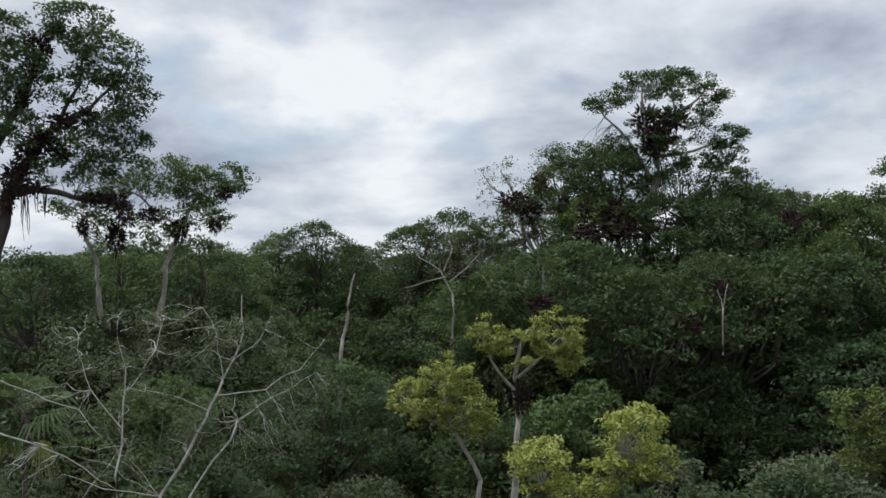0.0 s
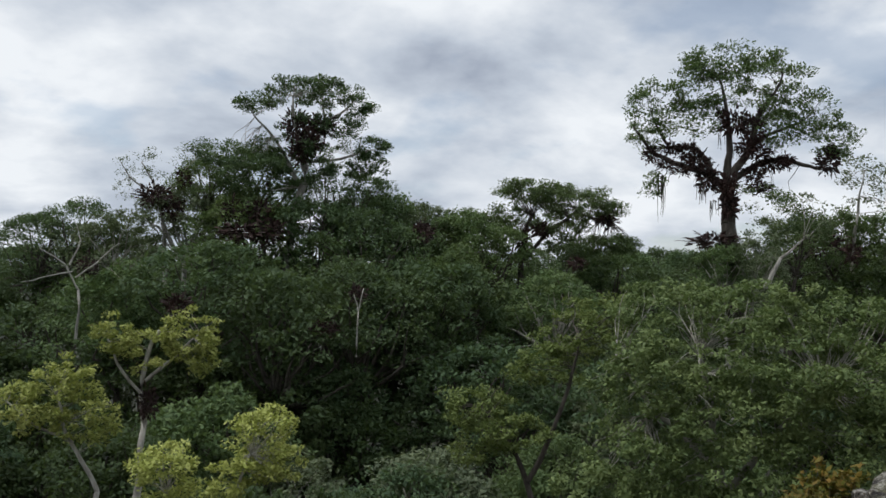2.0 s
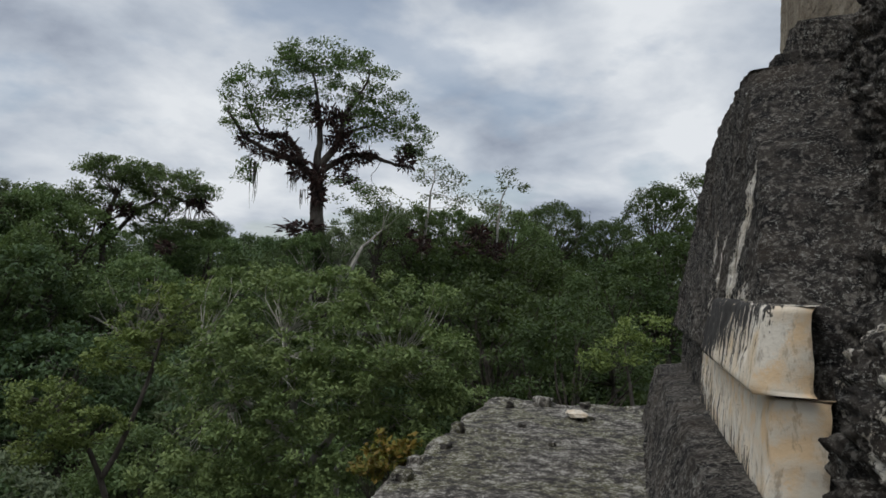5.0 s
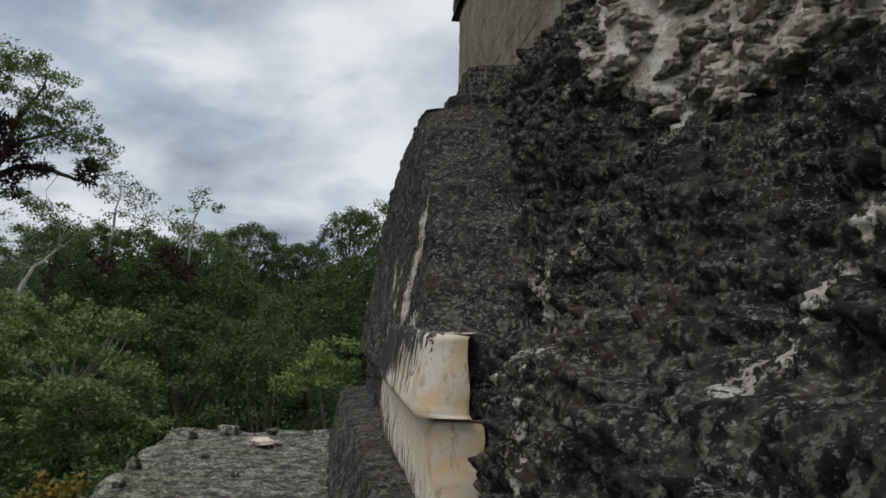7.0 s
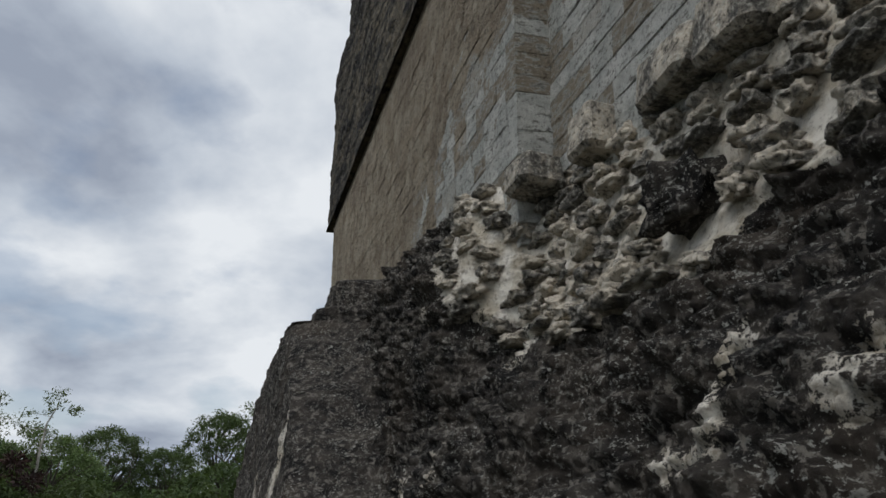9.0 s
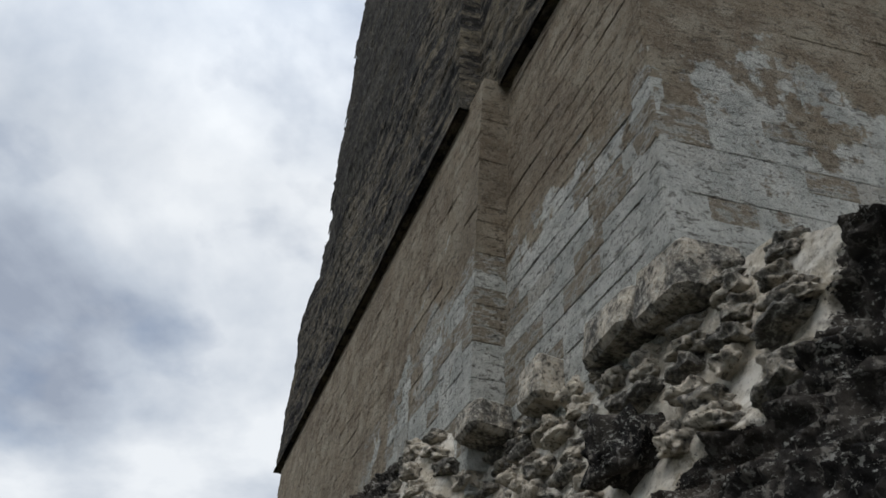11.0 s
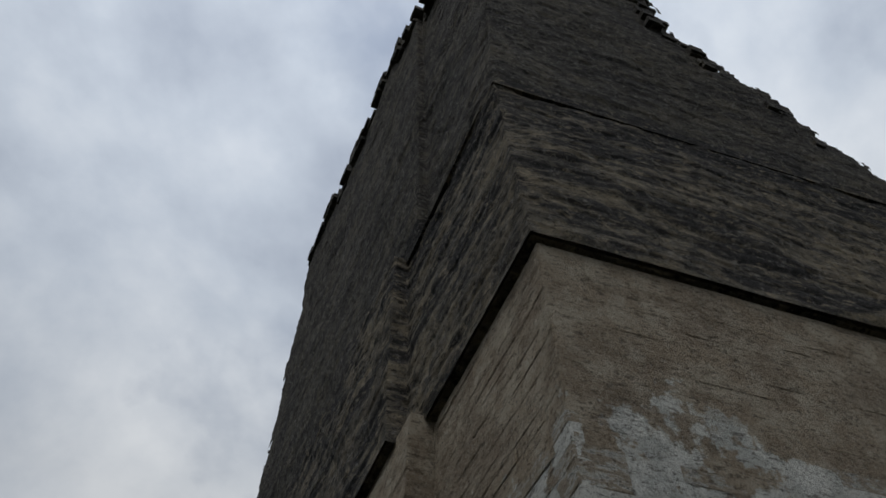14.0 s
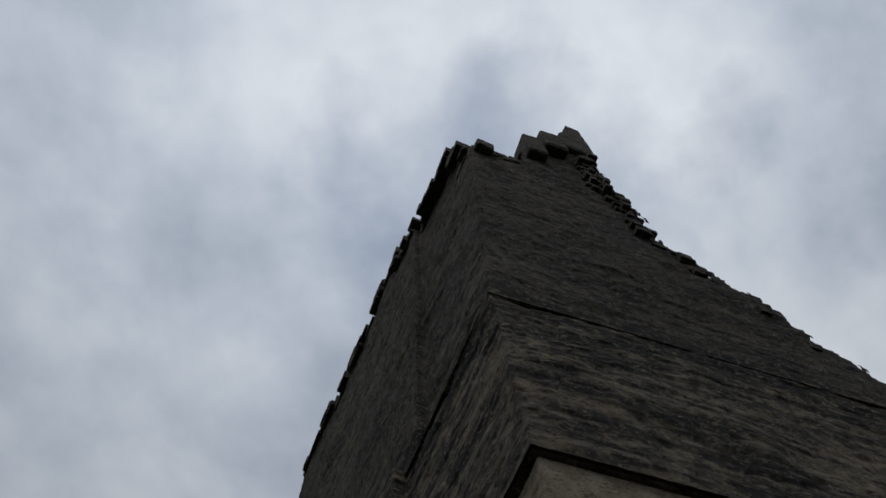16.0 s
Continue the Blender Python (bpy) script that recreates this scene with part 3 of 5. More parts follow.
    me = mesh_of("rubble_face", v, grid_faces(n, rows), RUBBLE, True)
    mark(me, "bare", np.maximum(0.0, bare).ravel())
    under("rubble_face", me, base)
    # surviving plastered corner: an overhanging block above a recessed band
    def plaster_run(name, s0, s1, z0, z1, w0, lean, label, reach, drip, material=PLASTER, rough=0.017):
        ns, nz = int((s1 - s0) / 0.03), max(6, int((z1 - z0) / 0.03))
        vv, soot = [], []
        prof = [(-0.36, 0)] + [(0, j / nz) for j in range(nz + 1)] + [(-0.36, 1)]
        cols = [-1] + list(range(ns + 1))
        for i in cols:
            for dw, h in prof:
                s = s0 + max(i, 0) / ns * (s1 - s0)
                z = z0 + h * (z1 - z0)
                w = w0 - lean * (z - z0) + dw
                if i < 0:
                    w = min(w, w0 - 0.36)
                e = rough * fbm((s, z, w), 4.0 if rough < 0.02 else 7.0, 3)
                vv.append((s + e + (0.02 if 0 < h < 0.05 or h > 0.97 else 0), w + e - (0.02 if h in (0, 1) else 0), z + e))
                soot.append(min(1.2, (s - s0) / reach - 0.15 + 1.1 * (h - 0.3) * drip) if i >= 0 else -0.6)
        m_ = len(prof)
        ff = [(a * m_ + b, a * m_ + b + 1, (a + 1) * m_ + b + 1, (a + 1) * m_ + b) for a in range(len(cols) - 1) for b in range(m_ - 1)]
        mm = mesh_of(name, vv, ff, material, True)
        mark(mm, "soot", soot)
        mark(mm, "bare", [0.75] * len(vv))
        under(name, mm, base, label)
    plaster_run("plaster_block", 2.93, 6.4, 1.69, 2.24, 1.72, 0.16, "overhanging cream plaster corner block", 2.4, 1.0)
    plaster_run("plaster_band", 2.98, 8.0, 0.98, 1.66, 1.60, 0.03, "recessed white plaster band with black runs", 6.0, -0.9)
    # rubble stones set in the pale mortar
    rng = random.Random(11)
    kinds = [rock_mesh("rubble_stone", RUBBLE_STONE, 60 + q, 4, 0.38) for q in range(7)]
    for row in range(12):
        z = 3.50 + row * 0.132
        s = -1.0 + rng.uniform(0, 0.25)
        while s < 3.4:
            ln = rng.uniform(0.17, 0.36)
            mid = s + ln / 2
            if pick(BARED, mid) - 0.02 < z < pick(CREST, mid) - 0.03 and not (0.05 < mid < 0.45 and 3.6 < z < 4.15):
                lift = 0.45 * clip((mid - 2.1) / 0.9) ** 2 * (3 - 2 * clip((mid - 2.1) / 0.9)) * clip(z - 3.0)
                under("rubble_stone", kinds[rng.randrange(7)], base, "", pose(mid, step_in(RUB, z) + lift - rng.uniform(0.01, 0.06), z + rng.uniform(-0.025, 0.025), rng.uniform(-12, 12), rng.uniform(-14, 14), rng.uniform(-10, 10)) @ Matrix.Diagonal((ln / 2, 0.105, rng.uniform(0.048, 0.068), 1)))
            s += ln + rng.uniform(0.05, 0.14)
    # large squared stones left of the wall's lowest course
    big = [block_mesh("foundation_stone", RUBBLE_STONE, 90 + q, 0.11, 0.10) for q in range(3)]
    for q, (s, w, z, a, b, c) in enumerate(((0.50, -0.03, 4.66, 0.62, 0.36, 0.30), (-0.06, -0.01, 4.60, 0.46, 0.36, 0.30), (1.47, -0.01, 4.72, 0.36, 0.3, 0.28),
                                            (2.15, 0.15, 4.72, 0.34, 0.3, 0.26))):
        under("foundation_stone", big[q % 3], base, "squared dark limestone block", pose(s, w, z, 4, 3 * q - 5, 4 * q - 6) @ Matrix.Diagonal((a, b, c, 1)))
    under('boulder', rock_mesh('boulder', RUBBLE, 71, 4, 0.4), base, 'black rounded boulder', pose(0.25, 0.20, 3.86, 10, 5, 20) @ Matrix.Diagonal((0.22, 0.17, 0.17, 1)))
    return base


def make_stone():
    k = Nodes("stained_rubble_stone", 0.88)
    p = k.place()
    rnd = k.node("ShaderNodeObjectInfo").outputs["Random"]
    mid, fine = k.noise(p, 7.0, 8, 0.65), k.noise(p, 30.0, 8, 0.7)
    col = k.mix(k.span(k.math('ADD', mid, k.math('MULTIPLY', rnd, 0.20)), 0.52, 0.70), (0.105, 0.098, 0.085), (0.52, 0.46, 0.37))
    col = k.mix(k.span(fine, 0.52, 0.62, 0, 0.75), col, (0.46, 0.44, 0.38))
    col = k.mix(k.span(fine, 0.46, 0.39, 0, 0.8), col, (0.018, 0.017, 0.015))
    n = k.bump(mid, 1.0, 0.07)
    return k.done(col, k.bump(fine, 0.7, 0.012, n))


RUBBLE_STONE = make_stone()
platform = build_platform()


# ---- the temple ----
def courses(s0, s1, z0, z1, rng, high=(0.13, 0.20), long=(0.28, 0.60)):
    """Courses of stones over a wall: (centre along, centre up, length, height)."""
    z, out = z0, []
    while z < z1 - 0.06:
        h = min(rng.uniform(*high), z1 - z)
        s = s0 - rng.uniform(0, 0.3)
        while s < s1:
            ln = rng.uniform(*long)
            a, b = max(s, s0), min(s + ln, s1)
            if b - a > 0.06:
                out.append(((a + b) / 2, z + h / 2, b - a, h))
            s += ln
        z += h
    return out


def prism(name, material, profile, s0, s1, skew=True):
    """A solid along the wall: profile of (w, z), from s0 to s1; its near end is skewed like the end wall."""
    v = [(s0 + (SKEW * w if skew else 0), w, z) for w, z in profile] + [(s1, w, z) for w, z in profile]
    n = len(profile)
    f = [tuple(range(n)), tuple(range(2 * n - 1, n - 1, -1))] + [(i, n + i, n + (i + 1) % n, (i + 1) % n) for i in range(n)]
    return mesh_of(name, v, f, material)


def wrap(name, material, low, high, z0, z1, step, seed, standing=None):
    """Coursed, weathered masonry round a plan line that leans from its foot to its top."""
    low, high = np.array(low), np.array(high)
    ln = np.linalg.norm(np.diff(low, axis=0), axis=1)
    at = np.concatenate([[0], np.cumsum(ln)])
    cuts = [np.linspace(at[i], at[i + 1], max(3, int(ln[i] / step)), endpoint=False) for i in range(len(ln))]
    u = np.concatenate(cuts + [[at[-1]]])
    v = np.linspace(z0, z1, int((z1 - z0) / (step * 0.8)))
    U, V = np.meshgrid(u, v, indexing="ij")
    t = (V - z0) / (z1 - z0)
    s = np.interp(U, at, low[:, 0]) * (1 - t) + np.interp(U, at, high[:, 0]) * t
    w = np.interp(U, at, low[:, 1]) * (1 - t) + np.interp(U, at, high[:, 1]) * t
    tan = np.stack([np.interp(u + 0.06, at, low[:, 0]) - np.interp(u - 0.06, at, low[:, 0]), np.interp(u + 0.06, at, low[:, 1]) - np.interp(u - 0.06, at, low[:, 1])], 1)
    tan /= np.linalg.norm(tan, axis=1, keepdims=True)
    pil, rnd = stonework(U, V, 0.17, 0.44, seed, 0.35)
    d = 0.022 * (pil - 0.8) + 0.026 * (rnd - 0.5) + 0.05 * vfbm(U * 0.7, V * 0.7, seed) + 0.020 * (vfbm(U * 1.3, V * 6.0, seed + 3, 4, True) - 0.5)
    d = d * np.clip((V - z0) / 0.12 + 0.15, 0, 1)
    p = np.stack([s - tan[:, None, 1] * d, w + tan[:, None, 0] * d, V], 2)
    keep = None if standing is None else standing(s, w, V)
    me = mesh_of(name, p.reshape(-1, 3), grid_faces(len(u), len(v), keep), material, True)
    mark(me, "stone", rnd.ravel())
    return me


def build_temple():
    temple = new("temple")
    temple.matrix_world = TEMPLE
    tagged(temple, "tall limestone temple with black frieze and ruined roof comb", "temple")
    rng = random.Random(21)
    core = under("wall", prism("wall", WALL, [(-0.05, 4.3), (-0.05, 8.24), (-7.0, 8.24), (-7.0, 4.3)], 0.13, 13.2), temple, "weathered brown wall whitened near its foot")
    prow = under("buttress", prism("buttress", WALL, [(0.23, 4.3), (0.23, 8.22), (-0.3, 8.22), (-0.3, 4.3)], 2.34, 13.3, False), temple)
    kinds = [block_mesh("wall_stone", WALL, 200 + q, 0.022, 0.012) for q in range(5)]
    # near part of the long wall, the end wall, the near edge of the projecting part
    for s, z, a, h in courses(0.0, 2.32, 4.45, 8.12, rng):
        ob = under("stone", kinds[rng.randrange(5)], core, "", pose(s + 0.03 * (z - 5) , -0.15 + rng.uniform(-0.004, 0.004), z) @ Matrix.Diagonal((a + 0.010, 0.30, h - 0.003, 1)))
    for d, z, a, h in courses(0.0, 5.2, 4.45, 8.12, rng):
        under("stone", kinds[rng.randrange(5)], core, "", pose(-SKEW * d + 0.148 + 0.03 * (z - 5) + rng.uniform(-0.004, 0.004), -d, z, 0, 0, -3.9) @ Matrix.Diagonal((0.30, a + 0.010, h - 0.003, 1)))
    rest = [(s, 0.11 + rng.uniform(-0.003, 0.003), z, a / 2 - 0.002, 0.15, h / 2 - 0.003) for s, z, a, h in courses(2.30, 13.3, 4.45, 8.0, rng)]
    tagged(under("masonry", boxes_mesh("stones", rest, WALL), prow), kind="stuff")
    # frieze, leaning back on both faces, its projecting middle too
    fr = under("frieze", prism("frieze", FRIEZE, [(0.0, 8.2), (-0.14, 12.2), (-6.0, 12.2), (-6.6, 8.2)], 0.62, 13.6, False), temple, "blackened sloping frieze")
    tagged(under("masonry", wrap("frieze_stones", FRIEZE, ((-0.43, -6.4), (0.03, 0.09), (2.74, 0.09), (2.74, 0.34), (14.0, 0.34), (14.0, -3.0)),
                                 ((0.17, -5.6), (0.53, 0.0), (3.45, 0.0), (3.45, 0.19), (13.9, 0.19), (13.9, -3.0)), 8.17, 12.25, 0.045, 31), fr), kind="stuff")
    under("eave", prism("eave", FRIEZE, [(0.31, 8.18), (0.31, 8.24), (-0.5, 8.24), (-0.5, 8.18)], 2.78, 13.9, False), fr)
    under("eave", prism("eave", FRIEZE, [(0.06, 8.185), (0.06, 8.25), (-6.3, 8.25), (-6.3, 8.185)], 0.07, 2.8), fr)
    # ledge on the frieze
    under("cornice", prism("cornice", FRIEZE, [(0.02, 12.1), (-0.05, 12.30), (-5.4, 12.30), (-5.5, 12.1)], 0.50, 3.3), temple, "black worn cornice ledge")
    # roof comb: broken stepped back edge and ragged top
    comb = under("roof_comb", prism("roof_comb", COMB, [(-0.25, 12.2), (-0.25, 19.9), (-1.5, 19.9), (-1.9, 22.4), (-3.2, 22.6), (-3.5, 19.6), (-4.4, 16.9), (-5.1, 15.6), (-5.8, 14.2), (-6.1, 12.2)], 1.0, 13.4, False), temple, "grey ruined roof comb with broken stepped back edge")
    under("core", prism("core", COMB, [(-0.1, 12.2), (-0.1, 22.2), (-2.9, 22.2), (-2.9, 12.2)], 3.6, 13.3, False), comb)
    back_at = lambda z_: np.interp(z_, (12.2, 14.2, 14.35, 14.7, 16.0, 16.1, 17.1, 17.6, 19.7, 20.2, 23.0, 25.0), (6.75, 6.2, 5.8, 5.6, 5.2, 4.6, 4.5, 3.8, 3.65, 3.35, 3.35, 3.1))
    top_end = lambda d_: np.interp(d_, (0.0, 1.4, 1.45, 1.95, 3.0, 3.5, 3.7), (20.3, 20.5, 21.2, 22.9, 24.0, 23.6, 22.6))
    top_long = lambda s_: np.interp(s_, (0.7, 1.5, 2.3, 4.5, 6.9, 7.2, 9.4, 11.5, 12.0, 14.1), (20.4, 21.8, 22.2, 23.2, 24.6, 23.8, 24.2, 25.2, 24.8, 26.2))

    def standing(s_, w_, z_):
        jag = 0.18 * vnoise(s_ * 2.3, w_ * 2.3, z_ * 2.3) + 0.38 * (hashed(np.floor(z_ / 0.34), np.floor((s_ - w_) / 0.55), 3) - 0.5)
        end = w_ < -0.16
        return np.where(end, (-w_ < back_at(z_ + jag) + jag) & (z_ < top_end(-w_) + jag), (z_ < top_long(s_) + 1.5 * jag) & (s_ < 13.6 + jag))

    tagged(under("masonry", wrap("comb_stones", COMB, ((0.28, -6.9), (0.66, -0.12), (2.92, -0.12), (2.92, 0.03), (13.9, 0.03), (13.9, -3.0)),
                                 ((0.55, -6.9), (0.86, -0.12), (4.2, -0.12), (4.2, 0.05), (13.6, 0.05), (13.6, -3.0)), 12.1, 27.0, 0.07, 47, standing), comb), kind="stuff")
    # broken stones along the back and the top
    rows = []
    for _ in range(420):
        z = rng.uniform(12.6, 22.6)
        rows.append((rng.uniform(0.6, 1.1), -float(back_at(z)) + rng.uniform(0.05, 0.45), z, rng.uniform(0.08, 0.26), rng.uniform(0.06, 0.18), rng.uniform(0.04, 0.12)))
    for _ in range(90):
        d = rng.uniform(0.1, 3.5)
        rows.append((rng.uniform(0.85, 1.4), -d, float(top_end(d)) + rng.uniform(-0.35, 0.12), rng.uniform(0.1, 0.25), rng.uniform(0.08, 0.2), rng.uniform(0.05, 0.16)))
    for _ in range(220):
        s = rng.uniform(1.0, 13.5)
        rows.append((s, rng.uniform(-0.35, 0.06), float(top_long(s)) + rng.uniform(-0.4, 0.15), rng.uniform(0.1, 0.35), 0.16, rng.uniform(0.06, 0.16)))
    tagged(under("masonry", boxes_mesh("broken_stones", rows, COMB), comb), kind="stuff")
    # the last standing stones on top
    tops = [block_mesh("top_stone", COMB, 300 + q, 0.06) for q in range(3)]
    for q, (d, z, a, b, c) in enumerate(((1.75, 22.0, 0.6, 0.5, 1.4), (2.35, 23.0, 0.7, 0.6, 1.5), (3.15, 23.9, 0.6, 0.8, 1.7), (3.42, 25.6, 0.40, 0.46, 2.0), (0.4, 20.2, 0.5, 0.4, 0.5))):
        under("top_stone", tops[q % 3], comb, "", pose(0.80, -d, z, q - 2, 1, 2 * q - 4) @ Matrix.Diagonal((a, b, c, 1)))


build_temple()


# ---- trees ----
def leaves(centres, size, rng, droop=0.35, slim=0.45):
    """Leaf blades round the given places: vertices and faces, two folded triangles each."""
    n = len(centres)
    az, tilt = rng.uniform(0, 2 * np.pi, n), rng.normal(-droop, 0.45, n)
    d = np.stack([np.cos(az) * np.cos(tilt), np.sin(az) * np.cos(tilt), np.sin(tilt)], 1)
    side = np.stack([-np.sin(az), np.cos(az), np.zeros(n)], 1)
    roll = rng.normal(0, 0.5, n)[:, None]
    up = np.cross(d, side) * -1
    side = side * np.cos(roll) + up * np.sin(roll)
    ln = (size * rng.uniform(0.65, 1.3, n))[:, None]
    a, c = centres - d * ln * 0.5, centres + d * ln * 0.5
    l_, r_ = centres + side * ln * slim * 0.5 + up * ln * 0.05, centres - side * ln * slim * 0.5 + up * ln * 0.05
    v = np.stack([a, l_, c, r_], 1).reshape(-1, 3)
    f = np.arange(n * 4).reshape(-1, 4)
    return v, f


def clumps(places, radius, count, size, rng, flat=0.6, **kw):
    places = np.asarray(places, float)
    p = np.repeat(places, count, 0)
    r = rng.normal(0, 1, p.shape)
    r /= np.linalg.norm(r, axis=1, keepdims=True)
    r *= (rng.uniform(0, 1, (len(p), 1)) ** 0.45) * radius * np.repeat(rng.uniform(0.6, 1.25, (len(places), 1)), count, 0)
    r[:, 2] *= flat
    return leaves(p + r, size, rng, **kw)


def tubes(name, lines, material, sides=6):
    """Tapered limbs: each line is a list of (point, radius)."""
    v, f = [], []
    for line in lines:
        first = len(v)
        for i, (p, r) in enumerate(line):
            a = Vector(line[max(i - 1, 0)][0])
            b = Vector(line[min(i + 1, len(line) - 1)][0])
            q = (b - a).to_track_quat('Z', 'Y')
            for k in range(sides):
                t = 2 * math.pi * k / sides
                v.append(Vector(p) + q @ Vector((math.cos(t) * r, math.sin(t) * r, 0)))
        for i in range(len(line) - 1):
            for k in range(sides):
                a, b = first + i * sides + k, first + i * sides + (k + 1) % sides
                f.append((a, b, b + sides, a + sides))
        f.append(tuple(first + (len(line) - 1) * sides + k for k in range(sides)))
    return mesh_of(name, v, f, material, True)


def limb(a, b, r0, r1, rng, wander=0.12, n=6):
    """A wandering limb from a to b."""
    a, b = np.array(a, float), np.array(b, float)
    ln = np.linalg.norm(b - a)
    off = np.zeros(3)
    out = []
    for i in range(n + 1):
        t = i / n
        p = a + (b - a) * t + off * math.sin(math.pi * t) ** 0.7
        out.append((tuple(p), r0 + (r1 - r0) * t))
        off = off + rng.normal(0, wander * ln / n, 3)
    return out


def canopy_tree(seed, radius, depth, height, leaf, bark, count=75, per=85, size=0.34, group_r=1.05):
    """A forest tree; its origin is the top of the crown's middle, so that crowns can be set by height."""
    rng = np.random.default_rng(seed)
    tree = new("tree")
    pts = []
    while len(pts) < count:
        x, y = rng.uniform(-1, 1, 2)
        r2 = x * x + y * y
        if r2 > 1:
            continue
        rim = 1 + 0.28 * noise.noise(Vector((x * 1.5 + seed, y * 1.5, 0)))
        z = -depth * (1 - math.sqrt(1 - r2 * 0.96)) + 0.8 * noise.noise(Vector((x * 2.2, y * 2.2, seed)))
        if rng.random() < 0.42:
            z -= rng.uniform(0.5, depth * 0.95)
        pts.append((x * radius * rim, y * radius * rim, z - 0.6))
    v, f = clumps(pts, group_r, per, size, rng)
    under("crown", mesh_of("crown", v, f, leaf), tree)
    fork = np.array((0, 0, -depth * 1.25))
    lines = [limb((rng.normal(0, 0.6), rng.normal(0, 0.6), -height), fork, 0.34, 0.2, rng, 0.05)]
    for p in pts[::5]:
        mid = fork + (np.array(p) - fork) * 0.55 + rng.normal(0, 0.5, 3)
        lines.append(limb(fork, mid, 0.13, 0.07, rng))
        lines.append(limb(mid, p, 0.07, 0.02, rng))
    under("trunk", tubes("trunk", lines, bark, 5), tree)
    return tree



